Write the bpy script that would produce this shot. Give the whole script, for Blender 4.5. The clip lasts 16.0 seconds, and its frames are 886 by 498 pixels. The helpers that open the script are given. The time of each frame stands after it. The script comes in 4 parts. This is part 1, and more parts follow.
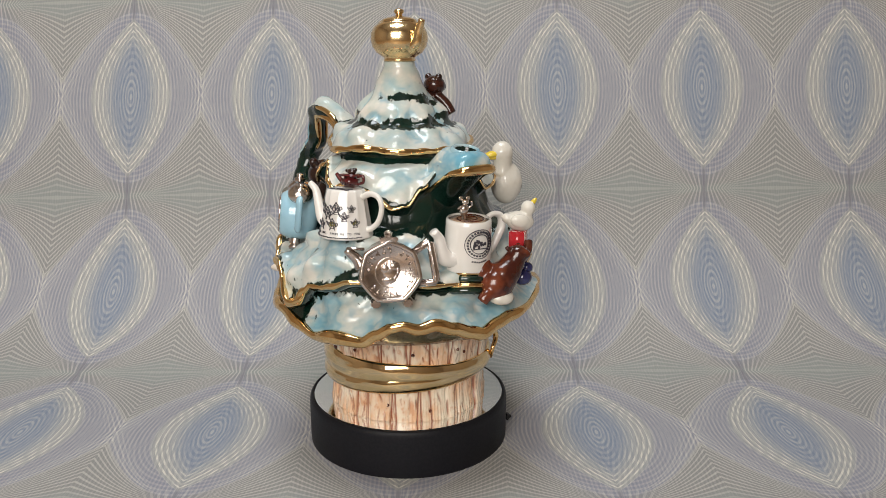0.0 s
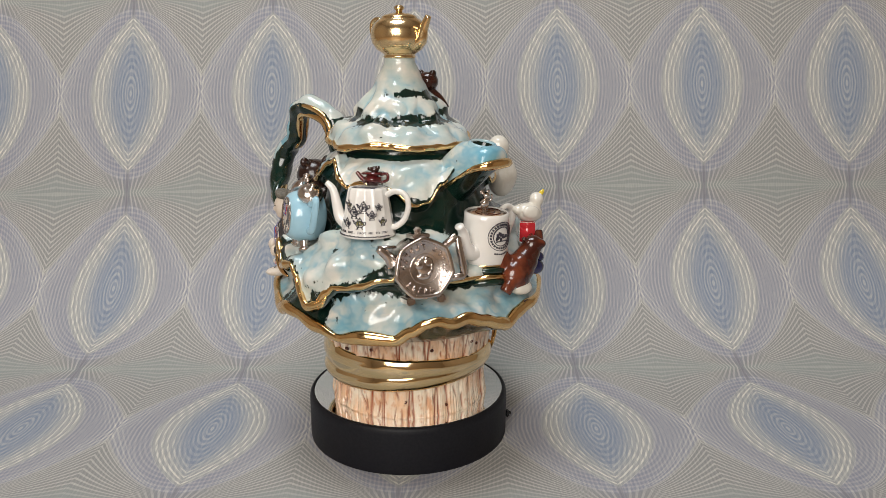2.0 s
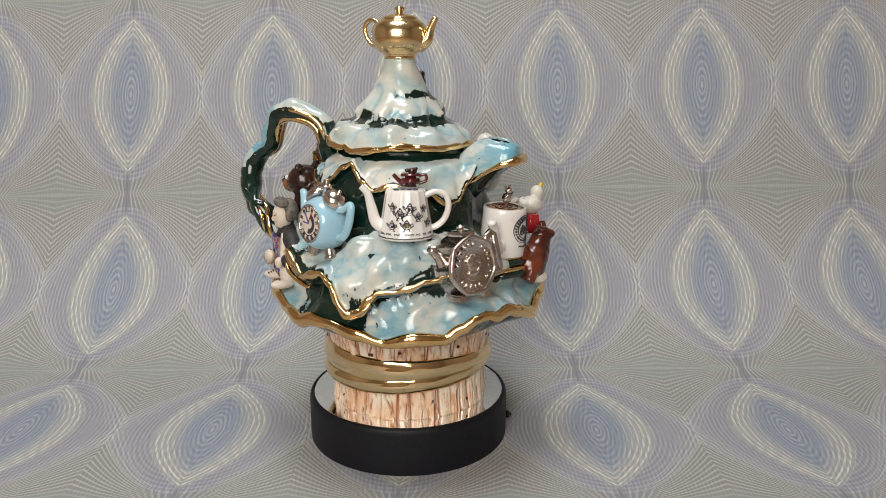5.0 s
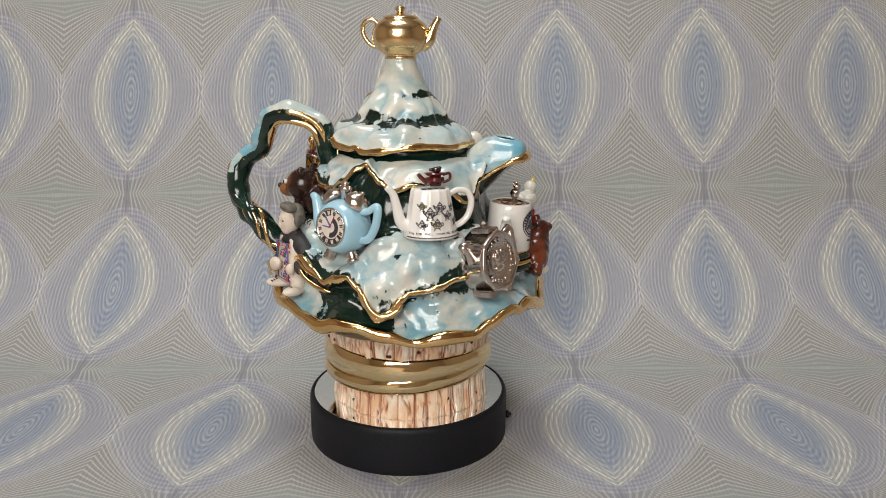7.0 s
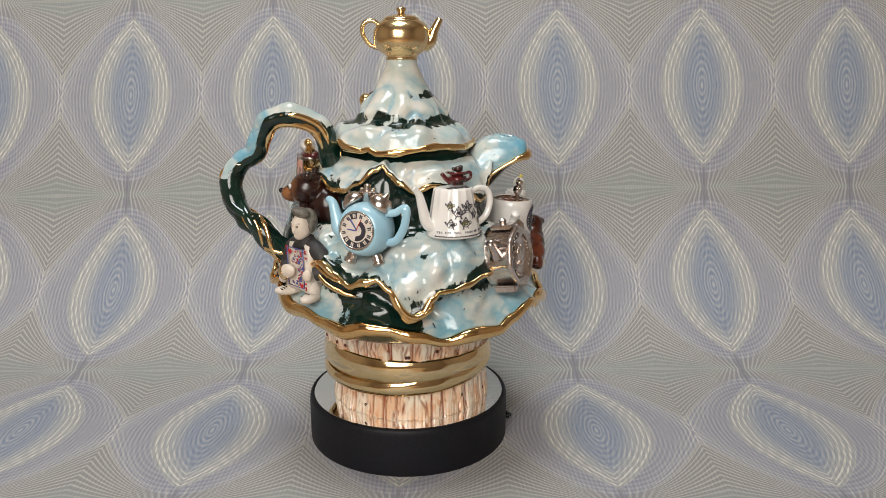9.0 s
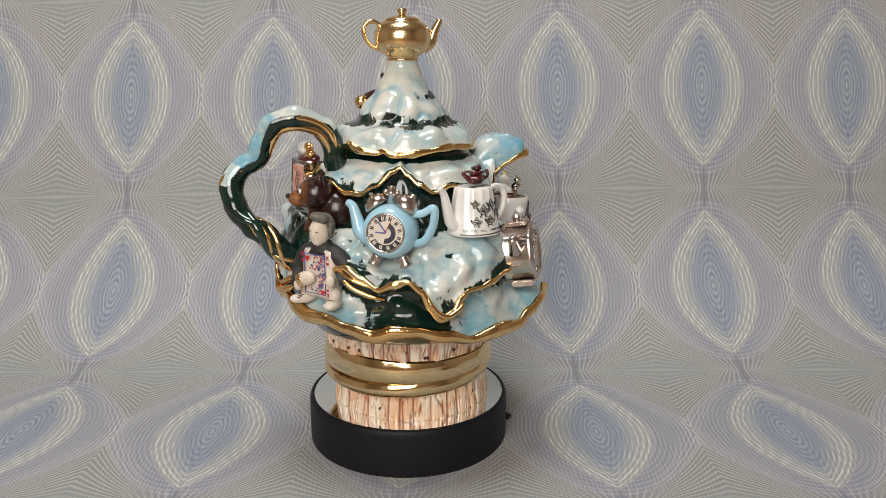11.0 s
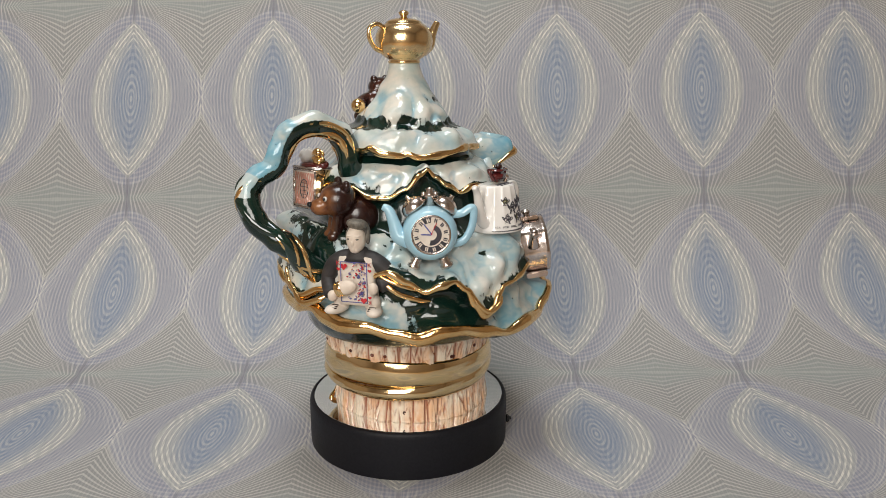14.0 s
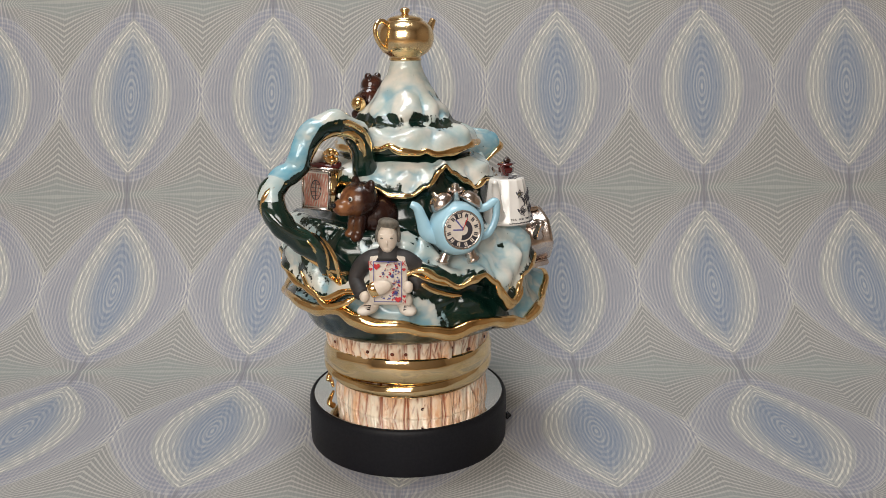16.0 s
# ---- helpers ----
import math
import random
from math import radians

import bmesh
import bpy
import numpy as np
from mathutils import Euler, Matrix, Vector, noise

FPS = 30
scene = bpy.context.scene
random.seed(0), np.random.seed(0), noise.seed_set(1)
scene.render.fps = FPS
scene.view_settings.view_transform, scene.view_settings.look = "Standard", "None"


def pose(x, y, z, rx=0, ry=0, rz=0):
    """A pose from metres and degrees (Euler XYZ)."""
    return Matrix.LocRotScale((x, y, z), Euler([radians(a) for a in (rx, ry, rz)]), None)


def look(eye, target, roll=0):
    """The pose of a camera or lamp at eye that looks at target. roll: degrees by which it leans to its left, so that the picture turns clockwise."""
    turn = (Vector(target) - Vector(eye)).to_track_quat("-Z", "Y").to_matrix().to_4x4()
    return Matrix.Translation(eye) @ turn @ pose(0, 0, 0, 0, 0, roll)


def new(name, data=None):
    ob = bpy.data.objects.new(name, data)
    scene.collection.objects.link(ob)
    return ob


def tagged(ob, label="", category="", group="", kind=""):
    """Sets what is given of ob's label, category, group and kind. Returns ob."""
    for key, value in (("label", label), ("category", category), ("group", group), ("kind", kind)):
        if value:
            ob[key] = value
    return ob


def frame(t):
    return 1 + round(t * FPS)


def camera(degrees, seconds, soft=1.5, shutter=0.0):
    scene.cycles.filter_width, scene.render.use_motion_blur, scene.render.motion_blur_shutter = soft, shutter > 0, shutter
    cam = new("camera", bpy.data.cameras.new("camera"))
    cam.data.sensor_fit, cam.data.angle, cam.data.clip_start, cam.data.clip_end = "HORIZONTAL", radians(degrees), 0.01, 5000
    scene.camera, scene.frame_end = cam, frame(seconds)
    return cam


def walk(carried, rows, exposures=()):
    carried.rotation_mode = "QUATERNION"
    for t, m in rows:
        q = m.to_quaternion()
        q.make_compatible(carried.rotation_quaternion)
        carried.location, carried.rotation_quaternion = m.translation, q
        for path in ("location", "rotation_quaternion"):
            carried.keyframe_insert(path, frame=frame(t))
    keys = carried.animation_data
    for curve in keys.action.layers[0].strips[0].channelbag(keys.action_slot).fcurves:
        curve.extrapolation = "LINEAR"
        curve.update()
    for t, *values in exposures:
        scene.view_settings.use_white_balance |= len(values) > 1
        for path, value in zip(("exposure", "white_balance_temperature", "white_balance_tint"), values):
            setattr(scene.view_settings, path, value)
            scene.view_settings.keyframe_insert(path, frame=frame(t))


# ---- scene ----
from math import sin, cos, pi

# ---------------------------------------------------------------- camera
EYE = (0.0, -0.7699, 0.3940)
YAW, PITCH = 2.6315, 14.696
# vertical sway of the camera, in degrees of pitch
SWAY = [(0, -.122), (.5, -.062), (1, -.012), (1.5, 0), (2, .109), (2.5, .184), (3, .122), (3.5, 0), (4, 0), (6.5, .122), (7, .049), (7.5, 0),
        (8, -.013), (8.5, -.025), (9, 0), (11.5, -.147), (12, -.244), (12.5, -.256), (13, -.305), (13.5, -.305), (14, -.244), (14.5, -.172),
        (15, -.037), (15.5, .037), (16, -.062)]
cam = camera(57.294, 16.0, soft=0.85)


def aim(turn, tilt):
    a, b = radians(turn), radians(tilt)
    way = Vector((sin(a) * cos(b), cos(a) * cos(b), -sin(b)))
    return look(EYE, Vector(EYE) + way)


walk(cam, [(t, aim(YAW, PITCH + s)) for t, s in SWAY])

# ---------------------------------------------------------------- light
world = bpy.data.worlds.new("world")
scene.world = world
world.use_nodes = True
sky = world.node_tree.nodes.new("ShaderNodeTexSky")
sky.sky_type, sky.sun_disc = "NISHITA", False
sky.sun_elevation, sky.sun_rotation = radians(35), radians(200)
world.node_tree.links.new(sky.outputs[0], world.node_tree.nodes["Background"].inputs[0])
world.node_tree.nodes["Background"].inputs[1].default_value = 0.1
scene.view_settings.exposure = 0.0


def window_light(name, at, target, w, h, watts, colour):
    d = bpy.data.lights.new(name, "AREA")
    d.shape, d.size, d.size_y, d.energy, d.color = "RECTANGLE", w, h, watts, colour
    ob = new(name, d)
    ob.matrix_world = look(at, target)
    return ob


window_light("window_light", (-0.42, -1.66, 1.02), (-0.12, 0, 0.3), 0.95, 1.0, 24.8, (1.0, 0.955, 0.875))
window_light("roof_light", (-0.20, -0.10, 2.36), (-0.18, -0.08, 0.0), 0.9, 0.9, 27.0, (0.91, 0.955, 0.975))


# ---------------------------------------------------------------- material helpers
class Val:
    """A socket with arithmetic."""

    def __init__(self, tree, sock):
        self.tree, self.sock = tree, sock

    def op(self, kind, *others):
        n = self.tree.nodes.new("ShaderNodeMath")
        n.operation = kind
        for i, o in enumerate((self, *others)):
            if isinstance(o, Val):
                self.tree.links.new(o.sock, n.inputs[i])
            else:
                n.inputs[i].default_value = o
        return Val(self.tree, n.outputs[0])

    def __add__(self, o): return self.op("ADD", o)
    def __sub__(self, o): return self.op("SUBTRACT", o)
    def __mul__(self, o): return self.op("MULTIPLY", o)
    def __truediv__(self, o): return self.op("DIVIDE", o)
    def pow(self, o): return self.op("POWER", o)
    def sin(self): return self.op("SINE")
    def cos(self): return self.op("COSINE")
    def abs(self): return self.op("ABSOLUTE")
    def clamp(self): return self.op("MAXIMUM", 0.0).op("MINIMUM", 1.0)

    def step(self, a, b):
        """0 below a, 1 above b, smooth between."""
        n = self.tree.nodes.new("ShaderNodeMapRange")
        n.interpolation_type = "SMOOTHSTEP"
        self.tree.links.new(self.sock, n.inputs[0])
        n.inputs[1].default_value, n.inputs[2].default_value = a, b
        return Val(self.tree, n.outputs[0])


def fresh(name, rough=0.5, metal=0.0, coat=0.0, spec=0.5):
    m = bpy.data.materials.new(name)
    m.use_nodes = True
    b = m.node_tree.nodes["Principled BSDF"]
    b.inputs["Roughness"].default_value = rough
    b.inputs["Metallic"].default_value = metal
    b.inputs["Coat Weight"].default_value = coat
    b.inputs["Coat Roughness"].default_value = 0.04
    b.inputs["Specular IOR Level"].default_value = spec
    return m, m.node_tree, b


def coords(tree, which="Object"):
    return tree.nodes.new("ShaderNodeTexCoord").outputs[which]


def noise_val(tree, vec, scale, detail=3, rough=0.55, stretch=(1, 1, 1)):
    mp = tree.nodes.new("ShaderNodeMapping")
    mp.inputs["Scale"].default_value = stretch
    tree.links.new(vec, mp.inputs[0])
    n = tree.nodes.new("ShaderNodeTexNoise")
    n.inputs["Scale"].default_value, n.inputs["Detail"].default_value, n.inputs["Roughness"].default_value = scale, detail, rough
    tree.links.new(mp.outputs[0], n.inputs["Vector"])
    return Val(tree, n.outputs["Fac"])


def mix(tree, fac, a, b):
    n = tree.nodes.new("ShaderNodeMix")
    n.data_type = "RGBA"
    if isinstance(fac, Val):
        tree.links.new(fac.sock, n.inputs[0])
    else:
        n.inputs[0].default_value = fac
    for s, c in ((n.inputs[6], a), (n.inputs[7], b)):
        if isinstance(c, tuple):
            s.default_value = (*c, 1)
        else:
            tree.links.new(c, s)
    return n.outputs[2]


def bump(tree, b, height, dist, strength=1.0):
    n = tree.nodes.new("ShaderNodeBump")
    n.inputs["Distance"].default_value, n.inputs["Strength"].default_value = dist, strength
    tree.links.new(height.sock, n.inputs["Height"])
    tree.links.new(n.outputs[0], b.inputs["Normal"])


def plain(name, a, b=None, rough=0.3, metal=0.0, coat=0.0, scale=60, wave=0.0, rvar=0.0):
    """A surface of two close tones, with fine relief."""
    m, t, bs = fresh(name, rough, metal, coat)
    v = coords(t)
    n = noise_val(t, v, scale)
    t.links.new(mix(t, n.step(.35, .65), a, b or a), bs.inputs["Base Color"])
    if wave:
        bump(t, bs, noise_val(t, v, scale * 2.2, 2), wave)
    if rvar:
        t.links.new((noise_val(t, v, scale * .7) * rvar + (rough - rvar * .5)).sock, bs.inputs["Roughness"])
    return m


GOLD = plain("gold_lustre", (.92, .66, .33), (.85, .54, .23), .12, 1.0, 0, 42, .0007, .10)
GOLD_PALE = plain("pale_gold_lustre", (.90, .68, .38), (.84, .60, .31), .20, 1.0, 0, 40, .0003, .08)
GOLD_SATIN = plain("gold_lustre_band", (.88, .68, .40), (.82, .60, .31), .10, 1.0, 0, 20, .0006, .06)
SILVER = plain("platinum_lustre", (.72, .64, .59), (.56, .48, .44), .22, 1.0, 0, 70, .0003, .10)
WHITE = plain("white_glaze", (.80, .76, .72), (.76, .73, .69), .12, 0, .6, 25, .00015)
BLUE = plain("pale_blue_glaze", (.36, .58, .69), (.32, .53, .65), .15, 0, .6, 40, .00015)
MAROON = plain("maroon_glaze", (.10, .012, .012), (.06, .008, .010), .12, 0, .7, 80)
BROWN = plain("brown_glaze", (.050, .013, .008), (.016, .005, .004), .18, 0, .35, 60)
REDBROWN = plain("chestnut_glaze", (.17, .040, .017), (.045, .010, .006), .20, 0, .35, 45)
DARKBROWN = plain("dark_brown_glaze", (.035, .010, .007), (.014, .005, .004), .10, 0, .7, 60)
def bear_glaze():
    """Airbrushed bear: tan on the muzzle, dark brown towards the back."""
    m, t, b = fresh("bear_glaze", .26, 0, .15)
    v = coords(t)
    xyz = t.nodes.new("ShaderNodeSeparateXYZ")
    t.links.new(v, xyz.inputs[0])
    back = (Val(t, xyz.outputs[1]) + noise_val(t, v, 70, 3) * .010).step(-.011, .003)
    face = mix(t, noise_val(t, v, 110, 3).step(.4, .65), (.26, .105, .040), (.12, .042, .018))
    t.links.new(mix(t, back, face, (.022, .007, .005)), b.inputs["Base Color"])
    return m


FAWN = bear_glaze()
CREAMGLAZE = plain("cream_glaze", (.72, .68, .61), (.66, .62, .55), .16, 0, .5, 60, .0008)
YELLOW = plain("yellow_glaze", (.75, .56, .06), (.68, .48, .04), .15, 0, .5)
RED = plain("red_glaze", (.55, .03, .04), (.48, .02, .03), .2, 0, .4)
NAVY = plain("navy_glaze", (.03, .035, .12), (.02, .02, .08), .12, 0, .6)
INK = plain("dark_print", (.03, .028, .035), (.05, .045, .06), .35)
INKBLUE = plain("violet_print", (.10, .10, .30), (.08, .08, .26), .35)
OLIVE = plain("olive_print", (.33, .32, .07), (.25, .22, .05), .35)
COFFEE = plain("coffee_glaze", (.40, .22, .12), (.62, .46, .34), .2, 0, .5, 140)
CREAM = plain("cream_unglazed", (.70, .62, .54), (.64, .56, .48), .6, 0, 0, 120, .0002)
SKIN = plain("pale_bisque", (.70, .60, .50), (.64, .53, .44), .55, 0, 0, 120)
HAIR = plain("grey_bisque", (.17, .15, .12), (.09, .08, .065), .6, 0, 0, 300, .0006)
JUMPER = plain("charcoal_bisque", (.035, .03, .03), (.022, .02, .02), .6, 0, 0, 160, .0002)
PINKCARD = plain("red_striped_card", (.62, .36, .28), (.52, .22, .16), .3, 0, .3, 200)
GREEN = plain("bottle_green_glaze", (.006, .028, .019), (.004, .015, .011), .08, 0, .8, 50, .0003)
BLACK = plain("black_plastic", (.007, .007, .010), (.010, .010, .013), .52, 0, 0, 400, .00008, .08)
BLACK.node_tree.nodes["Principled BSDF"].inputs["Specular IOR Level"].default_value = .22
BLACKGLOSS = plain("black_rim", (.012, .012, .014), (.016, .016, .018), .25)
MIRROR = plain("mirror_acrylic", (.94, .95, .96), (.92, .93, .94), .05, 1.0, 0, 8)
PLASTER = plain("plaster", (.42, .34, .27), (.38, .31, .24), .8, 0, 0, 6, .001)
CEIL = plain("ceiling_paint", (.62, .58, .53), (.58, .54, .50), .85, 0, 0, 4, .001)
BOARD = plain("table_wood", (.42, .30, .19), (.34, .23, .14), .4, 0, 0, 8, .0005)


def snow_glaze():
    """White and aqua glaze over bottle green: the attribute 'snow' says where the white lies; its ragged border is noise."""
    m, t, b = fresh("snow_glaze", .16, 0, .32)
    v = coords(t)
    a = t.nodes.new("ShaderNodeAttribute")
    a.attribute_name = "snow"
    snow = Val(t, a.outputs["Fac"])
    rag = noise_val(t, v, 150, 5, .7, (1, 1, .45)) * .80 + noise_val(t, v, 42, 3, .5, (1, 1, .7)) * 1.25
    speck = noise_val(t, v, 330, 1).step(.775, .80)
    cover = (snow + rag - 1.045).step(.475, .525) * (speck * -1.0 + 1.0)
    tint = (noise_val(t, v, 34, 3, .5, (1, 1, 1.6)) + noise_val(t, v, 100, 2) * .25).step(.55, .85)
    a2 = t.nodes.new("ShaderNodeAttribute")
    a2.attribute_name = "aqua"
    tint = (tint * .30 + Val(t, a2.outputs["Fac"]) * .9 * noise_val(t, v, 40, 2).step(.22, .62)).clamp()
    white = mix(t, noise_val(t, v, 60, 3).step(.3, .7), (.49, .535, .485), (.71, .66, .585))
    snowc = mix(t, tint, white, (.17, .39, .49))
    fold = ((noise_val(t, v, 48, 2, .5, (1, 1, 1.5)) - .5).abs()).step(.11, .0) * Val(t, a2.outputs["Fac"]).step(.12, .55)
    snowc = mix(t, fold * .42, snowc, (.10, .31, .44))
    darkc = mix(t, noise_val(t, v, 40).step(.4, .7), (.003, .014, .010), (.006, .026, .018))
    t.links.new(mix(t, cover, darkc, snowc), b.inputs["Base Color"])
    bump(t, b, cover * .6 + noise_val(t, v, 60, 1) * .30 + noise_val(t, v, 210, 1) * .05, .0015)
    return m


SNOW = snow_glaze()


def bark_glaze():
    m, t, b = fresh("bark_glaze", .16, 0, .6)
    v = coords(t)
    a = t.nodes.new("ShaderNodeAttribute")
    a.attribute_name = "groove"
    g = Val(t, a.outputs["Fac"])
    streak = noise_val(t, v, 230, 4, .65, (1, 1, .20))
    blot = noise_val(t, v, 60, 3, .6, (1, 1, .6))
    c = mix(t, blot.step(.36, .70), (.88, .76, .60), (.80, .48, .28))
    c = mix(t, noise_val(t, v, 150, 3, .6, (1, 1, .5)).step(.56, .70) * .6, c, (.66, .28, .12))
    f = (g * 1.05 + streak.step(.58, .68) * .55 * blot.step(.35, .55)).clamp()
    t.links.new(mix(t, f, c, (.30, .075, .026)), b.inputs["Base Color"])
    bump(t, b, streak * -1.0, .0012)
    return m


BARK = bark_glaze()


def moire_paper(P, V):
    """Printed sheet: rows of pointed lens figures, drawn in fine cream lines on blue, violet and grey."""
    m, t, b = fresh("moire_paper", .6, 0, 0, .25)
    uvn = t.nodes.new("ShaderNodeSeparateXYZ")
    t.links.new(coords(t, "UV"), uvn.inputs[0])
    U, W = Val(t, uvn.outputs[0]) / P, Val(t, uvn.outputs[1]) / V
    cu = ((U + 100.5).op("FRACT") - .5)
    cv = ((W + 100.5).op("FRACT") - .5)
    au, av = cu.abs(), cv.abs()
    lens = au / .272 + (av / .395).pow(2.0)
    low = av * -1.0 + .5
    reach = low / ((au * 2.0).pow(1.8) * .85 + .15)

    def lines(x, k, lo=-.1, hi=.75):
        return (x * (2 * pi * k)).sin().step(lo, hi)

    thread = noise_val(t, coords(t, "UV"), 900, 2, .5, (1, .10, 1))
    jit = noise_val(t, coords(t, "UV"), 45, 2) * .03
    # inside the lens: outline rings, woven through by rings about its centre, and an eye in the middle
    ring = lines(lens + jit, 9.6, -.1, .7)
    centre = ((au * 2.1).pow(2.0) + av.pow(2.0)).op("SQRT")
    weave = lines(centre + jit * .2, 27, -.5, .6)
    eye = lines(centre, 27, -.2, .8) * centre.step(.20, .03)
    mesh2 = lines(au * 1.25 + av * .34, 30, -.5, .6)
    inside = lens.step(1.07, 1.0)
    edge = lens.step(.34, .86) * inside
    heart = lens.step(.85, .30)
    # round the lens: a quiet ring of fine bowed lines
    bow = ((au / .5).pow(2.0) + (av / .49).pow(2.0)).op("SQRT")
    fine = lines(bow, 21, -.3, .8)
    fine2 = lines(cu + av * cu * .3, 46, -.4, .7)
    halo = lens.step(1.0, 1.07)
    outer = reach.step(.45, .40)
    rimlines = lines(reach + jit * .3, 22.0, .0, .8) * reach.step(.68, .46) * reach.step(.38, .42) * au.step(.06, .20)
    # between the figures: nested chevrons, a pale diamond, and a knot of upright lines where four figures meet
    chevron = lines(reach + jit * .2, 33.0, .0, .8) * au.step(.05, .20)
    diamond = reach.step(.15, .05)
    knot = low.step(.15, .02) * au.step(.30, .06)
    fan = lines(au / (low * .8 + .085), 4.4, -.1, .7)
    gap = au.step(.020, .004) * low.step(.16, .06)
    tip = lens.step(1.9, 1.15) * halo * av.step(.24, .40)
    amount = (edge * (ring * (weave * .52 + .28) + mesh2 * .16 + .09)
              + heart * (weave * .15 + ring * .03 + mesh2 * .12 + eye * .16)
              + halo * (outer * -1.0 + 1.0) * (fine * .17 + fine2 * .16)
              + rimlines * .30 + fine2 * au.step(.455, .49) * av.step(.15, .06) * .30
              + outer * (chevron * .42 + fine2 * .10) * (diamond * -.55 + 1.0) * (knot * -.8 + 1.0) + knot * fan * .42)
    amount = (amount * (thread * .8 + .58) * (gap * -.85 + 1.0)).clamp()
    base = mix(t, outer, (.252, .256, .304), (.246, .243, .240))
    base = mix(t, diamond, base, (.268, .283, .274))
    base = mix(t, tip * .55, base, (.205, .213, .285))
    base = mix(t, inside, base, (.290, .297, .302))
    base = mix(t, heart, base, (.180, .222, .305))
    base = mix(t, gap * .7, base, (.17, .17, .20))
    base = mix(t, thread.step(.3, .8) * .22, base, (.42, .41, .40))
    col = mix(t, amount, base, (.640, .612, .555))
    t.links.new(col, b.inputs["Base Color"])
    bump(t, b, amount, .0003, .5)
    return m


# ---------------------------------------------------------------- mesh helpers
def part(name, bm, mat, parent=None, label="", m=None, smooth=True):
    me = bpy.data.meshes.new(name)
    bmesh.ops.recalc_face_normals(bm, faces=bm.faces[:])
    bm.to_mesh(me)
    bm.free()
    for one in (mat if isinstance(mat, (list, tuple)) else [mat]):
        me.materials.append(one)
    me.polygons.foreach_set("use_smooth", [smooth] * len(me.polygons))
    ob = new(name, me)
    if parent:
        ob.parent = parent
    if m is not None:
        ob.matrix_basis = m
    if label:
        tagged(ob, label)
    return ob


def setattr_points(ob, name, values):
    a = ob.data.attributes.new(name, "FLOAT", "POINT")
    a.data.foreach_set("value", values)


def skin_rings(bm, rings, closed_u=True, caps=(False, False), mi=0):
    """Faces between rings of points."""
    vs = [[bm.verts.new(p) for p in r] for r in rings]
    n = len(vs[0])
    for a, b in zip(vs, vs[1:]):
        for i in range(n if closed_u else n - 1):
            f = bm.faces.new((a[i], a[(i + 1) % n], b[(i + 1) % n], b[i]))
            f.material_index = mi
    for want, r in zip(caps, (vs[0], vs[-1])):
        if want:
            bm.faces.new(r).material_index = mi
    return vs


def lathe(bm, prof, seg=32, m=Matrix(), caps=(True, True), mi=0):
    return skin_rings(bm, [[m @ Vector((r * cos(2 * pi * i / seg), r * sin(2 * pi * i / seg), z)) for i in range(seg)] for r, z in prof], caps=caps, mi=mi)


def spline(pts, n, closed=False):
    """Catmull-Rom through points."""
    pts = [Vector(p) for p in pts]
    out, L = [], len(pts)
    for i in range(L if closed else L - 1):
        g = (lambda k: pts[k % L]) if closed else (lambda k: pts[max(0, min(L - 1, k))])
        a, b, c, d = g(i - 1), g(i), g(i + 1), g(i + 2)
        for j in range(n):
            t = j / n
            out.append(.5 * ((2 * b) + (c - a) * t + (2 * a - 5 * b + 4 * c - d) * t * t + (3 * b - a - 3 * c + d) * t ** 3))
    if not closed:
        out.append(pts[-1])
    return out


def tube(bm, path, rad, seg=10, closed=False, flat=1.0, mi=0):
    """A tube along a path; rad is a number or a function of 0..1."""
    n, rings, up = len(path), [], Vector((0, 0, 1))
    side = None
    for i, p in enumerate(path):
        a = path[(i - 1) % n] if closed or i else path[i]
        b = path[(i + 1) % n] if closed or i < n - 1 else path[i]
        d = (b - a).normalized()
        if closed:
            s = d.cross(up).normalized()
        else:
            s = (d.cross(Vector((.3, .5, .81))) if side is None else (side - d * side.dot(d))).normalized()
        side = s
        w = d.cross(s)
        r = rad(i / max(1, n - 1)) if callable(rad) else rad
        rings.append([p + (s * cos(2 * pi * k / seg) + w * sin(2 * pi * k / seg) * flat) * r for k in range(seg)])
    if closed:
        rings.append(rings[0])
    skin_rings(bm, rings, caps=(not closed, not closed), mi=mi)
    if closed:
        bmesh.ops.remove_doubles(bm, verts=bm.verts[:], dist=1e-7)


def ball(bm, at, size, turn=(0, 0, 0), seg=16, mi=0):
    """An ellipsoid with half-axes size."""
    size = (size,) * 3 if isinstance(size, (int, float)) else size
    m = Matrix.LocRotScale(at, Euler([radians(a) for a in turn]), size)
    got = bmesh.ops.create_uvsphere(bm, u_segments=seg, v_segments=max(8, seg * 2 // 3), radius=1, matrix=m)
    for f in {f for v in got["verts"] for f in v.link_faces}:
        f.material_index = mi


def block(bm, at, size, turn=(0, 0, 0), bev=.0008, mi=0):
    m = Matrix.LocRotScale(at, Euler([radians(a) for a in turn]), size)
    got = bmesh.ops.create_cube(bm, size=1, matrix=m)
    es = list({e for v in got["verts"] for e in v.link_edges})
    fs = {f for v in got["verts"] for f in v.link_faces}
    if bev:
        r = bmesh.ops.bevel(bm, geom=es, offset=bev, segments=2, affect="EDGES")
        fs = {f for f in fs if f.is_valid} | set(r["faces"])
    for f in fs:
        f.material_index = mi


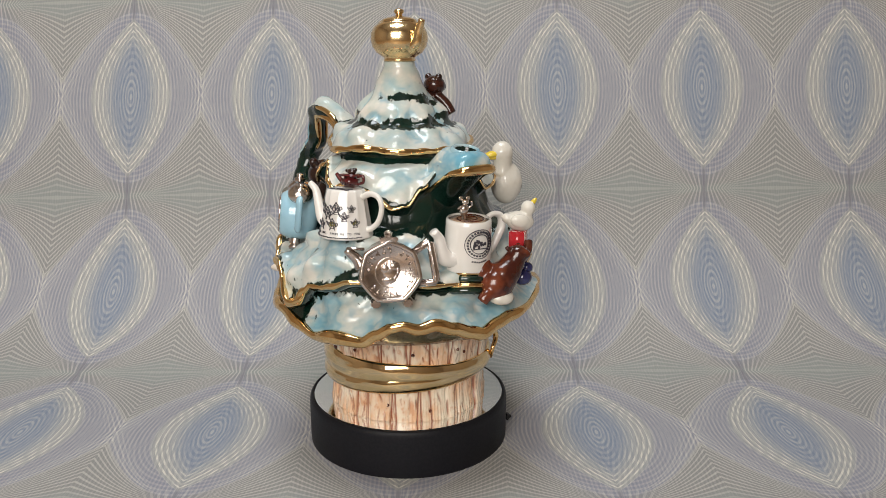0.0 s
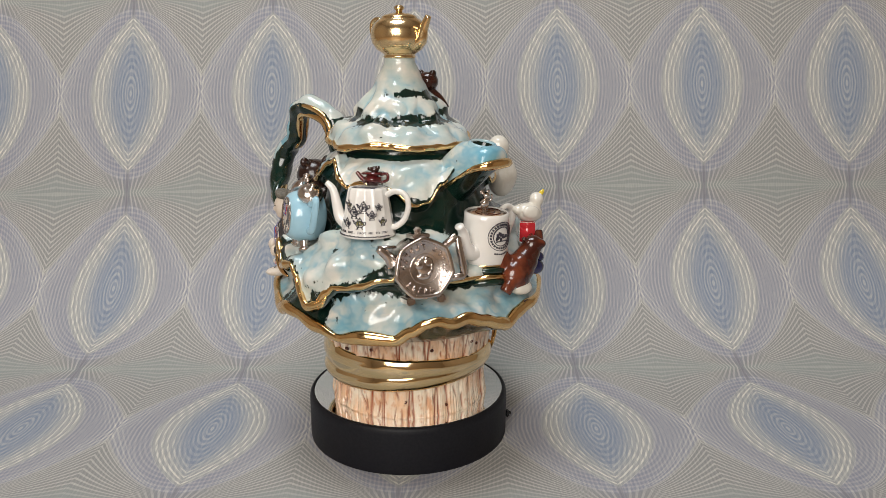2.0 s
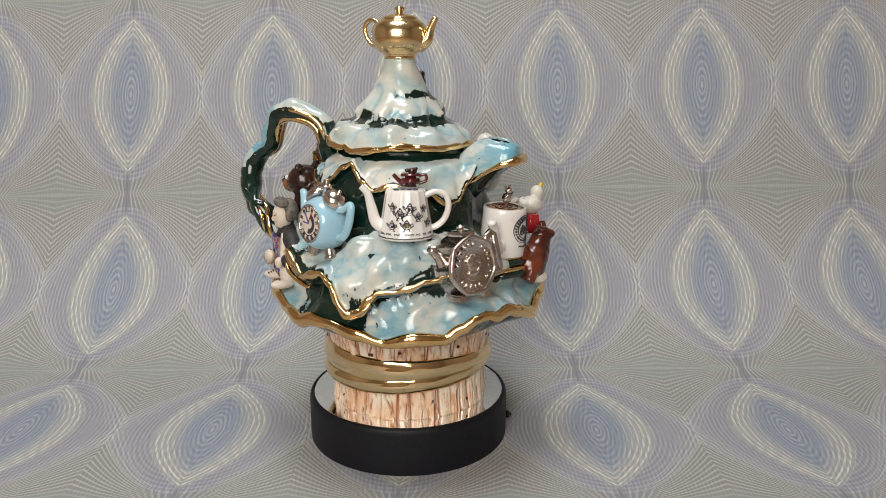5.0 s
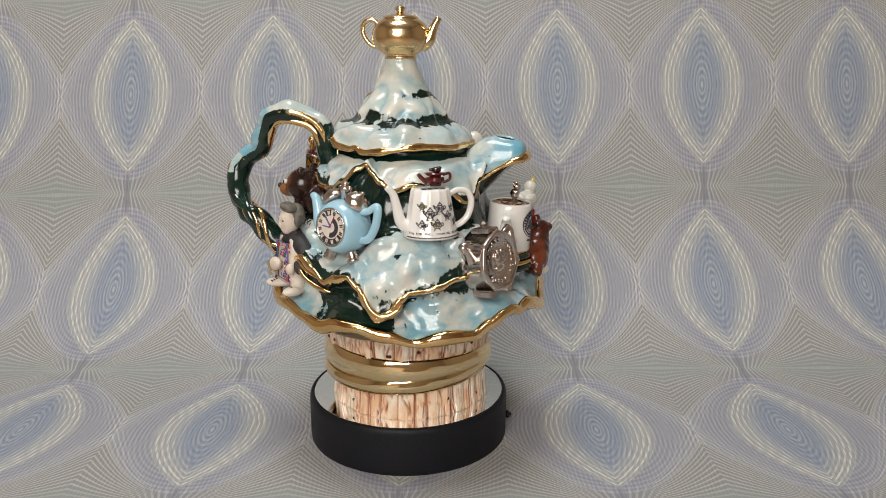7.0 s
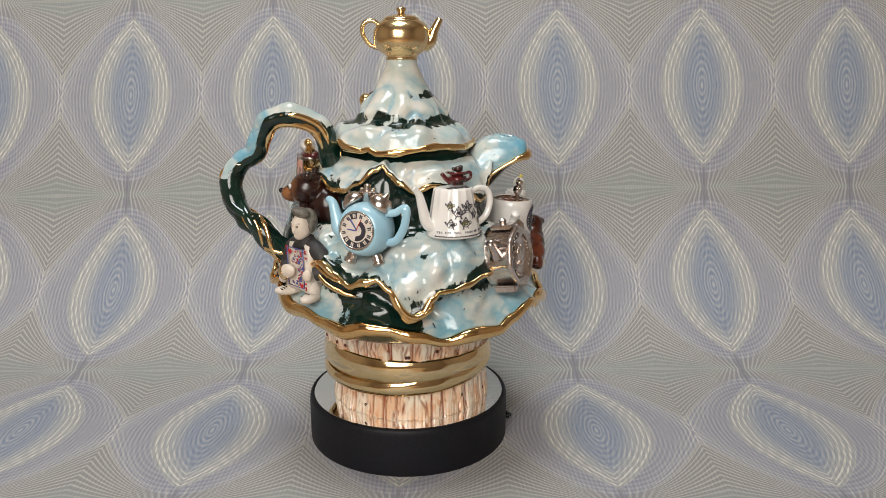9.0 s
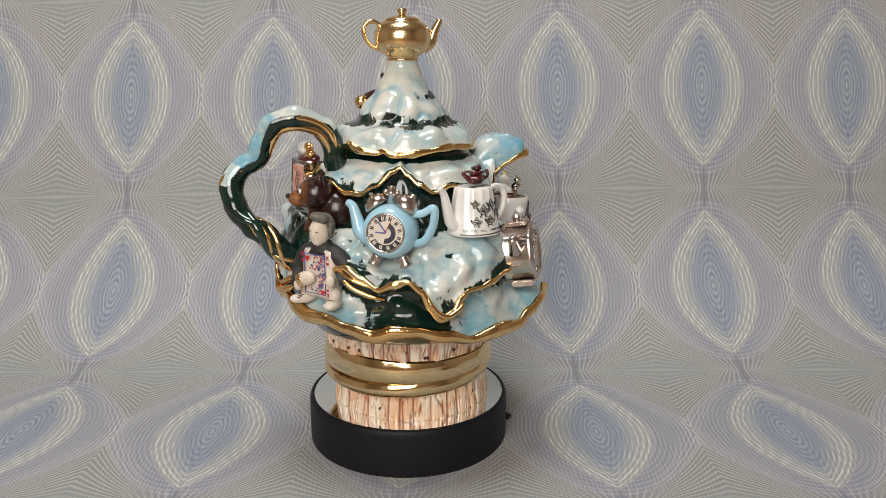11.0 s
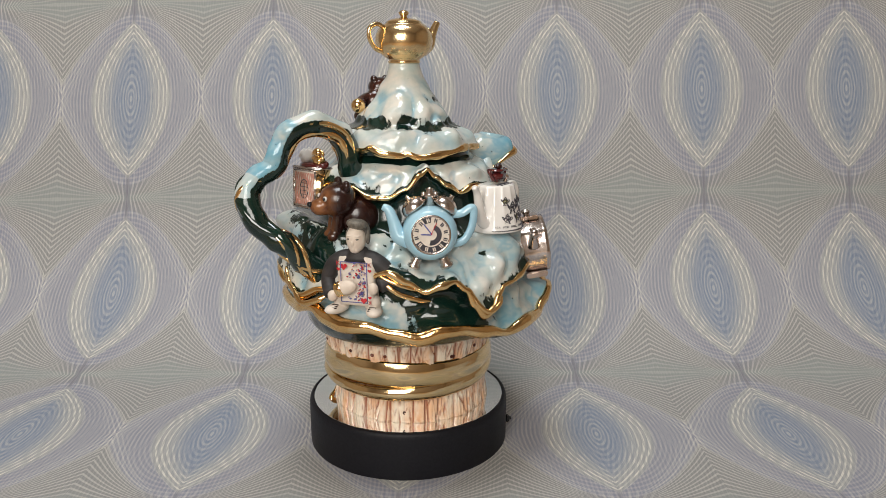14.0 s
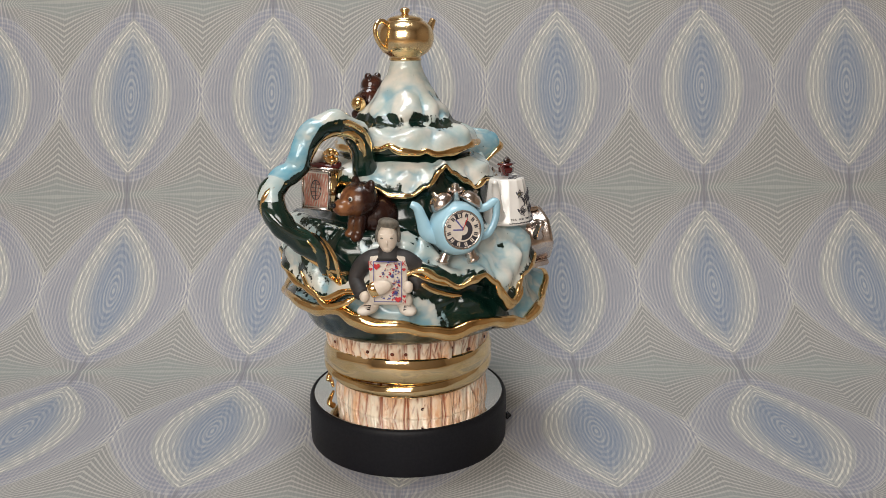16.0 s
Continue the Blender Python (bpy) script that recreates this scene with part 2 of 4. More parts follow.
def at(phi, r, z, face=None, tilt=0, lean=0):
    """A frame on the teapot at the bearing phi: its -y axis looks outwards (along the bearing face)."""
    a = radians(phi)
    f = phi if face is None else face
    return Matrix.Translation((r * cos(a), r * sin(a), z)) @ pose(0, 0, 0, 0, 0, f + 90) @ pose(0, 0, 0, tilt, lean, 0)


def polar(phi, r, z, c=(0, 0)):
    a = radians(phi)
    return Vector((c[0] + r * cos(a), c[1] + r * sin(a), z))


def curve_of(table):
    """A smooth closed function of the bearing from (degrees, value) pairs."""
    table = sorted((a % 360, v) for a, v in table)
    xs = np.array([a for a, _ in table])
    vs = np.array([v for _, v in table])
    xs = np.concatenate([xs - 360, xs, xs + 360])
    vs = np.concatenate([vs, vs, vs])

    def f(phi):
        x = phi % 360
        k = int(np.searchsorted(xs, x, side="right")) - 1
        t = (x - xs[k]) / (xs[k + 1] - xs[k])
        t = t * t * (3 - 2 * t)
        return float(vs[k] * (1 - t) + vs[k + 1] * t)
    return f


def near(phi, c, w):
    d = (phi - c + 180) % 360 - 180
    return math.exp(-(d / w) ** 2)


# ---------------------------------------------------------------- the room and the patterned sheet
def plain_room():
    for name, boxes, mat, label in (
            ("wall_north", [((0, 1.25, 1.1), (4.0, .1, 2.6))], PLASTER, "plain tan plaster wall behind the patterned sheet"),
            ("wall_east", [((1.95, -.25, 1.1), (.1, 2.9, 2.6))], PLASTER, "plain tan plaster side wall"),
            ("wall_west", [((-1.95, -.25, 1.1), (.1, 2.9, 2.6))], PLASTER, "plain tan plaster side wall"),
            ("wall_south", [((-1.4725, -1.75, 1.1), (1.055, .1, 2.6)), ((1.0275, -1.75, 1.1), (1.845, .1, 2.6)), ((-.42, -1.75, .13), (1.05, .1, .66)), ((-.42, -1.75, 2.0), (1.05, .1, .8))], PLASTER, "plain tan plaster wall with a wide window opening"),
            ("floor", [((0, -.35, -.035), (4.0, 3.3, .05))], BOARD, "plain brown wooden surface under the sheet"),
            ("ceiling", [((-1.325, -.35, 2.45), (1.35, 3.3, .1)), ((1.125, -.35, 2.45), (1.75, 3.3, .1)), ((-.2, .825, 2.45), (.9, .95, .1)), ((-.2, -1.275, 2.45), (.9, 1.45, .1))], CEIL, "plain white ceiling with a square roof light opening")):
        bm = bmesh.new()
        for c, size in boxes:
            block(bm, c, size, bev=0)
        tagged(part(name, bm, mat, smooth=False), label, "room", kind="structure")


SHEET_P, SHEET_V = .1978, .2797


def patterned_sheet():
    al, y0, k, R, lean, x0, e0, tw, k2 = -.0459, .0737, -.0169, .2733, .337, -.0045, -.0083, -.0448, .0122
    bm = bmesh.new()
    uv = bm.loops.layers.uv.new("UVMap")
    nu, nv, u0, u1, v0, v1 = 60, 130, -.95, 1.0, -.62, .98
    grid = []
    for i in range(nu + 1):
        row = []
        for j in range(nv + 1):
            u, v = u0 + (u1 - u0) * i / nu, v0 + (v1 - v0) * j / nv
            uu = max(-.7, min(.75, u))
            a, w = pi / 2 - lean - tw * uu, v - (y0 + k * uu + k2 * uu * uu)
            y = v - w
            if w <= 0:
                Y, Z = v, 0
            elif w < R * a:
                Y, Z = y + R * sin(w / R), R - R * cos(w / R)
            else:
                Y, Z = y + R * sin(a) + (w - R * a) * cos(a), R - R * cos(a) + (w - R * a) * sin(a)
            Y += e0
            row.append((bm.verts.new((cos(al) * u - sin(al) * Y, sin(al) * u + cos(al) * Y, Z)), (u - x0, v)))
        grid.append(row)
    for i in range(nu):
        for j in range(nv):
            q = (grid[i][j], grid[i + 1][j], grid[i + 1][j + 1], grid[i][j + 1])
            f = bm.faces.new([p[0] for p in q])
            for l, p in zip(f.loops, q):
                l[uv].uv = p[1]
    ob = part("backdrop", bm, moire_paper(SHEET_P, SHEET_V))
    mod = ob.modifiers.new("thickness", "SOLIDIFY")
    mod.thickness, mod.offset = .0015, -1
    return tagged(ob, "blue and grey patterned paper sheet curving up from table to wall", "backdrop", kind="structure")


plain_room()
patterned_sheet()


# ---------------------------------------------------------------- the turntable
TOP = .0475


def turntable():
    root = tagged(new("display_turntable"), "black plastic motorised turntable with a mirrored top", "turntable")
    bm = bmesh.new()
    lathe(bm, [(.0975, .0), (.0990, .0004), (.0998, .0015), (.1, .004), (.1, .018), (.1, .041), (.0996, .0445), (.0985, .0468), (.097, .0478), (.0962, .0476), (.0958, .0462), (.04, .0460)], 96)
    part("housing", bm, BLACK, root)
    bm = bmesh.new()
    lathe(bm, [(.0, .0462), (.0940, .0462), (.0952, .0466), (.0953, .0472), (.0948, TOP), (0.0, TOP)], 96, caps=(False, False))
    bmesh.ops.remove_doubles(bm, verts=bm.verts[:], dist=1e-6)
    disc = part("mirror_disc", bm, MIRROR, root, "silver mirrored acrylic disc")
    m = disc.data
    m.polygons.foreach_set("use_smooth", [False] * len(m.polygons))
    bm = bmesh.new()
    block(bm, (0, .001, 0), (.004, .009, .0055), bev=.001)
    block(bm, (.0025, .001, .0003), (.0035, .004, .003), bev=.0008)
    part("switch", bm, BLACKGLOSS, root, m=Matrix.Translation(polar(-3, .1018, .0150)) @ pose(0, 0, 0, 0, 0, -3))
    return root, disc


TURNTABLE, DISC = turntable()

# ---------------------------------------------------------------- the novelty teapot
TEAPOT = tagged(new("novelty_teapot"), "large glazed snowy tree teapot with gilt edges, covered in miniature pots", "teapot")

RIM_Z = curve_of([(-250, .164), (-231, .163), (-215, .170), (-208, .164), (-199, .160), (-190, .160), (-180, .155), (-170, .151), (-161, .156), (-153, .155), (-141, .149),
                  (-130, .143), (-117, .148), (-107, .147), (-101, .155), (-96, .163), (-92, .165), (-86, .161), (-80, .164), (-73, .159), (-66, .153), (-61, .149),
                  (-53, .154), (-46, .158), (-35, .160), (-10, .165), (20, .155), (50, .163), (80, .156)])
RIM_R = curve_of([(-280, .120), (-255, .119), (-234, .120), (-220, .124), (-200, .128), (-180, .1265), (-160, .128), (-145, .127), (-130, .128), (-117, .132), (-105, .133), (-95, .139), (-80, .135),
                  (-66, .134), (-52, .130), (-40, .133), (-20, .129), (10, .129), (45, .124)])
LEDGE_Z = curve_of([(-250, .190), (-236, .183), (-222, .176), (-211, .186), (-195, .197), (-182, .206), (-174, .198), (-167, .190), (-161, .195), (-156, .198), (-151, .190),
                    (-148, .176), (-144, .165), (-139, .169), (-135, .181), (-132, .186), (-127, .187), (-121, .190), (-113, .196), (-107, .196), (-95, .195), (-80, .190),
                    (-60, .190), (-45, .193), (-20, .190), (10, .196), (45, .188), (80, .195)])
LEDGE_R = curve_of([(-280, .124), (-250, .124), (-222, .126), (-195, .119), (-180, .122), (-160, .127), (-144, .131), (-130, .126), (-115, .126), (-100, .120), (-80, .114), (-60, .114),
                    (-40, .112), (0, .120), (50, .118), (90, .120)])
EAVE_Z = curve_of([(-250, .270), (-208, .271), (-195, .263), (-185, .263), (-175, .270), (-165, .282), (-160, .286), (-155, .279), (-148, .272), (-140, .265), (-129, .270),
                   (-118, .268), (-110, .265), (-97, .253), (-90, .255), (-81, .269), (-72, .279), (-58, .284), (-45, .279), (-30, .262), (0, .268), (40, .262), (80, .270)])
EAVE_R = curve_of([(-250, .083), (-195, .086), (-175, .084), (-160, .076), (-145, .084), (-120, .085), (-97, .089), (-80, .085), (-58, .084), (-30, .084), (20, .084), (80, .084)])
SKIRT_SNOW = curve_of([(-250, .5), (-215, .75), (-208, 1.0), (-180, 1.0), (-172, .55), (-167, .0), (-150, .0), (-142, .1), (-136, .75), (-125, .95), (-110, .95), (-95, 1.0),
                       (-60, 1.0), (-20, 1.0), (30, .8), (70, .5)])


def row_spline(rows, n):
    """Catmull-Rom along the rows of one bearing."""
    A = np.array(rows)
    out, L = [], len(A)
    for i in range(L - 1):
        a, b, c, d = A[max(0, i - 1)], A[i], A[i + 1], A[min(L - 1, i + 2)]
        for j in range(n):
            t = j / n
            v = .5 * ((2 * b) + (c - a) * t + (2 * a - 5 * b + 4 * c - d) * t * t + (3 * b - a - 3 * c + d) * t ** 3)
            v[2:] = b[2:] * (1 - t) + c[2:] * t
            out.append(v)
    out.append(A[-1])
    return out


def moulded(name, column, count, n, lump, centre=(0, 0), parent=None, label=""):
    """A surface of columns round the axis; column(phi) gives rows (r, z, snow, lump, aqua)."""
    rings, snow, aqua = None, [], []
    for i in range(count):
        phi = 360 * i / count
        rows = row_spline(column(phi), n)
        if rings is None:
            rings = [[] for _ in rows]
        for k, (r, z, s, l, q) in enumerate(rows):
            p = polar(phi, r, z)
            d = (abs(noise.noise(p * 40)) * 1.5 + noise.noise(p * 62 + Vector((3, 1, 7))) * .55 - .26) * lump * l
            rr = r + d
            pool = max(0.0, min(.45, -d / (lump * .40))) if l > .25 else 0.0
            rings[k].append((polar(phi, rr, z + d * .5, centre), s, max(q * (.85 - .45 * min(1, max(0, d / lump))), pool)))
    bm = bmesh.new()
    skin_rings(bm, [[p for p, _, _ in r] for r in rings])
    ob = part(name, bm, SNOW, parent, label)
    setattr_points(ob, "snow", [s for r in rings for _, s, _ in r])
    setattr_points(ob, "aqua", [q for r in rings for _, _, q in r])
    return ob


def body_column(phi):
    R, zr, L, zl, E, ze, s = RIM_R(phi), RIM_Z(phi), LEDGE_R(phi), LEDGE_Z(phi), EAVE_R(phi), EAVE_Z(phi), SKIRT_SNOW(phi)
    pot = near(phi, -121, 15)
    dip = near(phi, -164, 12)
    mug = near(phi, -58, 18)
    man = near(phi, -198, 16)
    fall = near(phi, -128, 10) + .6 * near(phi, -88, 10) + .5 * near(phi, -50, 12)
    up = .006 * man
    bare = 1 - .42 * near(phi, -224, 20)
    back = near(phi, 108, 34)
    drip = .5 + .5 * sin(radians(phi * 9)) * sin(radians(phi * 4 + 30))
    return [
        (.078, .1270, 0, 0, 0), (.095, .1300, 0, .2, 0), (R - .014, zr - .010, 0, .3, 0), (R - .003, zr - .0045, 0, 0, 0), (R, zr, .2, 0, 0),
        (R - .004, zr + .0025, s, 0, .75), (R - .013, zr * .55 + .45 * .170 + .003, s, .7, .75 * s + .5 * fall), (.1135, .172 + up, s * .85, 1.1, .35 + .6 * fall),
        (.1095, (zl + .174) / 2, .05 + .45 * (s > .9) * near(phi, -88, 40), .4, 0), (L - .006, zl - .006, 0, .2, 0), (L, zl, .1 + .3 * drip, .1, 0),
        (L - .003, zl + .006, .35 + .4 * drip, .5, 0), (L - .010 + .006 * pot - .004 * mug + .006 * back, zl * .55 + .225 * .45 - .010 * mug - .006 * dip, .74 * bare, 1.3, .32 + .25 * pot),
        (.1045 + .010 * pot - .006 * mug + .012 * back, .222 + .003 * pot - .026 * mug + .006 * back - .018 * dip, .84 * bare, 1.3, .30 + .35 * pot), (.094 - .012 * mug + .012 * back - .008 * dip, .230 - .020 * mug + .010 * back - .018 * dip, .50, .5, .05), (.086 - .01 * mug - .008 * dip, .234 - .006 * mug - .010 * dip, .05, .2, 0),
        (.0795 - .006 * mug, .243, 0, .2, 0), (E - .008, ze - .008, 0, 0, 0), (E, ze, .2, 0, 0), (E - .0025, ze + .004, .55 + .3 * drip, .4, .1),
        ((E + .066) / 2 + .001, max(.2795, ze + .004), .84, 1.0, .15), (.0670, max(.2860, ze + .0045), .85, .4, .05), (.0630, .2895, 0, .1, 0), (.0605, .2920, 0, 0, 0), (.059, .3000, 0, 0, 0)]


moulded("body", body_column, 320, 4, .0064, parent=TEAPOT, label="snow-white, aqua and bottle-green glazed moulded body")


def gilt(name, fr, fz, rad, parent, c=(0, 0), a=0.0, b=360.0, n=220, flat=1.0, label="wavy gold lustre edge"):
    """A gilded edge that follows the radius fr and height fz round the axis."""
    closed = b - a >= 360
    path = []
    for i in range(n):
        phi = a + (b - a) * i / (n if closed else n - 1)
        j = noise.noise(Vector((phi * .11, rad * 900, 0))) * rad * .35
        path.append(polar(phi, fr(phi) + j, fz(phi) + j, c))
    bm = bmesh.new()
    swell = lambda t: 1.08 + .65 * noise.noise(Vector((sin(2 * pi * t) * 4, cos(2 * pi * t) * 4, rad * 2000)))
    tube(bm, path, (lambda t: rad * swell(t)) if closed else (lambda t: rad * swell(t) * (.35 + .65 * min(1, 6 * t, 6 * (1 - t)))), 10, closed, flat)
    return part(name, bm, GOLD, parent, label)


gilt("skirt_edge", lambda p: RIM_R(p) - .0005, lambda p: RIM_Z(p) - .001, .0037, TEAPOT, flat=1.3)
gilt("ledge_edge", lambda p: LEDGE_R(p), lambda p: LEDGE_Z(p), .0026, TEAPOT, a=-260, b=-104, n=260, flat=1.2)
gilt("ledge_edge", lambda p: LEDGE_R(p), lambda p: LEDGE_Z(p), .0024, TEAPOT, a=-100, b=96, n=200)
gilt("eave_edge", lambda p: EAVE_R(p), lambda p: EAVE_Z(p) - .0008, .0020, TEAPOT, a=-250, b=-77, n=260)
gilt("eave_edge", lambda p: EAVE_R(p), lambda p: EAVE_Z(p) - .0008, .0020, TEAPOT, a=-38, b=100, n=160)
# loose gilded roots across the green slope
for pts, rad in (([(-184, .1235, .199), (-178, .125, .190), (-171, .124, .184), (-165, .122, .181)], .0022), ([(-186, .122, .204), (-178, .124, .197), (-170, .123, .191)], .0016),
                 ([(-212, .120, .190), (-205, .123, .184), (-199, .121, .180)], .0022), ([(-226, .128, .181), (-219, .131, .173), (-212, .131, .177), (-207, .127, .183)], .0028),
                 ([(-236, .124, .196), (-230, .127, .185), (-224, .128, .180)], .0018), ([(-150, .129, .190), (-146.5, .1325, .175), (-142, .133, .168), (-137, .131, .172), (-134.5, .129, .178)], .0024)):
    bm = bmesh.new()
    tube(bm, spline([polar(*p) for p in pts], 10), lambda t, k=rad: k * (.35 + .65 * min(1, 5 * t, 5 * (1 - t))), 8)
    part("gilt_root", bm, GOLD, TEAPOT, "gold lustre root")


def stump():
    bm = bmesh.new()
    random.seed(5)
    cuts, a = [], 0
    while a < 356:
        cuts.append(a)
        a += random.uniform(7, 14)
    cuts.append(360)
    count, rings, groove = 720, [], []
    prof = [(.0762, TOP), (.0755, .052), (.0746, .060), (.0740, .070), (.0742, .080), (.0775, .095), (.0795, .106), (.0812, .116), (.0822, .122), (.0818, .1265), (.0800, .1290)]
    tilt = [random.uniform(-3, 3) for _ in cuts]
    depth = [random.uniform(-.0008, .0012) for _ in cuts]
    # slanting knife cuts in the planks, dense under the skirt
    A = np.arange(count) * 360 / count
    cutters = []
    for _ in range(330):
        zc = random.choice((random.uniform(.050, .085), random.uniform(.104, .126), random.uniform(.108, .126)))
        cutters.append((random.uniform(0, 360), zc, random.uniform(-700, 700) * random.random(), random.uniform(.003, .010), random.uniform(.34, .80), random.uniform(.5, 1.0)))
    rows = [(np.interp(z, [q[1] for q in prof], [q[0] for q in prof]), z) for z in np.linspace(TOP, .1290, 44)] + [(.060, .1295)]
    for r, z in rows:
        ring = []
        extra = np.zeros(count)
        for p0, zc, sl, ln, wd, dp in cutters:
            if abs(z - zc) < ln:
                d = (A - p0 - sl * (z - zc) + 180) % 360 - 180
                extra = np.maximum(extra, dp * np.exp(-(d / wd) ** 2) * (1 - ((z - zc) / ln) ** 2))
        for i in range(count):
            phi = A[i]
            k = max(j for j, c in enumerate(cuts) if c <= phi)
            lo, hi = cuts[k], cuts[k + 1] if k + 1 < len(cuts) else 360
            slant = tilt[k] * (z - .09) * 18
            d = min(abs(phi + slant - lo), abs(hi - phi - slant), abs(phi - lo) + 3, abs(hi - phi) + 3)
            g = max(math.exp(-(d / .55) ** 2), extra[i])
            bulge = math.sin(pi * max(0, min(1, (phi - lo) / (hi - lo)))) * .0010
            n = noise.noise(Vector((cos(radians(phi)) * 60, sin(radians(phi)) * 60, z * 30))) * .0007
            ring.append(polar(phi, r - g * .0026 + depth[k] + bulge + n, z, (0, -.0036 * max(0, min(1, (.105 - z) / .02)))))
            groove.append(g)
        rings.append(ring)
    skin_rings(bm, rings, caps=(True, True))
    ob = part("stump", bm, BARK, TEAPOT, "cream and rust-brown glazed bark stump")
    setattr_points(ob, "groove", groove)
    # drilled knots
    random.seed(11)
    for i in range(26):
        phi, z = random.uniform(0, 360), random.choice((.057, .060, .064, .112, .116))
        bm = bmesh.new()
        r = .0748 if z < .08 else .0838
        lathe(bm, [(.0017, 0), (.0015, .0006), (.0009, .0007), (.0007, .0001)], 12, Matrix.Translation((0, -.0036 * (z < .08), 0)) @ at(phi, r - .0004, z) @ pose(0, 0, 0, 90))
        part("knot", bm, REDBROWN, ob)


def ribbon(zc, half, rad, name, a=0, b=360, swell=.0030):
    """A gilded strap round the stump with a bulging section."""
    rings, n = [], 200
    closed = b - a >= 360
    for i in range(n + (0 if closed else 1)):
        phi = a + (b - a) * i / n
        z0, h = zc(phi), half(phi)
        base = rad(phi)
        sec = []
        for k in range(11):
            t = -1 + 2 * k / 10
            sec.append(polar(phi, base + swell * (1 - t * t) + .0006 * noise.noise(Vector((phi * .05, t * 2, 1))), z0 + h * t))
        sec.append(polar(phi, base - .003, z0 + h))
        sec.append(polar(phi, base - .003, z0 - h))
        rings.append(sec)
    if closed:
        rings.append(rings[0])
    bm = bmesh.new()
    skin_rings(bm, rings, caps=(not closed, not closed))
    bmesh.ops.remove_doubles(bm, verts=bm.verts[:], dist=1e-7)
    return part(name, bm, GOLD_SATIN, TEAPOT, "gold lustre strap round the stump")


stump()
ribbon(lambda p: .0940 + .0035 * cos(radians(p + 165)) + .001 * sin(radians(3 * p)), lambda p: .0105 - .002 * cos(radians(p + 20)), lambda p: .0812, "gold_strap")
ribbon(lambda p: .0835 + .0058 * sin(radians(p * 1.0 + 115)), lambda p: .0060 + .002 * cos(radians(p + 100)), lambda p: .0815, "gold_strap", swell=.0026)
for phi, z0, z1 in ((-12, .118, .086), (-9, .132, .112), (84, .066, .050)):
    low = .0075 if z0 < .07 else 0.0
    bm = bmesh.new()
    tube(bm, spline([polar(phi, .085 - low, z0), polar(phi + 3, .0885 - low, z0 * .66 + z1 * .34), polar(phi - 2, .086 - low, z0 * .33 + z1 * .67), polar(phi + 1, .084 - low, z1)], 8), lambda t: .0028 * (1.2 - .7 * t), 10)
    part("gold_tassel", bm, GOLD, TEAPOT, "gold lustre cord end")

bm = bmesh.new()
tube(bm, spline([polar(22, .0790, .0480), polar(25, .0845, .0560), polar(24, .0835, .0660), polar(21, .0810, .0765)], 6), lambda t: .0062 - .0040 * t + .0008 * sin(t * 19), 10)
part("bark_chip", bm, BARK, TEAPOT, "rust and cream splinter leaning on the stump")

# ---------------------------------------------------------------- lid
LID_C = (-.0050, .0)
LID_Z = lambda p: .2985 + .0016 * sin(radians(3 * p + 40)) + .0012 * sin(radians(5 * p)) + .0030 * near(p, -172, 4) + .003 * near(p, -200, 5)


def lid_column(phi):
    z = LID_Z(phi)
    w = .0012 * sin(radians(7 * phi)) + .0008 * sin(radians(11 * phi + 50))
    j = .5 + .5 * sin(radians(5 * phi + 20)) * sin(radians(3 * phi))
    k = near(phi, -84, 30)
    return [(.050, .2930, 0, 0, 0), (.0600, .2945, 0, .1, 0), (.0645, z - .0025, 0, 0, 0), (.0665 + w, z, .3, 0, 0), (.0655 + w, z + .0030, 1.0, .3, .25), (.0610, .3085 + w, 1.0, 1.0, .35),
            (.0540, .3145, .74, 1.4, .25), (.0465, .3180, .08 + .40 * j, .9, 0), (.0430, .3205, .10 + .38 * j, 1.2, 0), (.0405, .3255, .30 + .34 * (1 - j), 1.5, .1),
            (.0370, .3310, .85, 1.1, .05), (.0325, .3370, .50 + .35 * near(phi, -200, 60) + .2 * k, .9, 0), (.0285, .3430, .62 - .5 * k + .3 * near(phi, -190, 60), .7, 0), (.0245, .3500, .9 - .15 * k, .5, 0), (.0205, .3565, 1.0, .35, 0),
            (.0170, .3630, 1.0, .3, 0), (.0145, .3690, 1.0, .1, .15), (.0135, .3735, 1.0, 0, .2), (.006, .3745, 1.0, 0, 0)]


LID = tagged(new("teapot_lid"), "snowy conical lid with a gold teapot finial, resting on the teapot", "lid")
moulded("cover", lid_column, 260, 4, .0046, LID_C, LID, "snow-white glazed cone with ragged green patches")
gilt("lid_edge", lambda p: .0666 + .0012 * sin(radians(7 * p)) + .0008 * sin(radians(11 * p + 50)), lambda p: LID_Z(p) - .0004, .0021, LID, LID_C, flat=1.3)


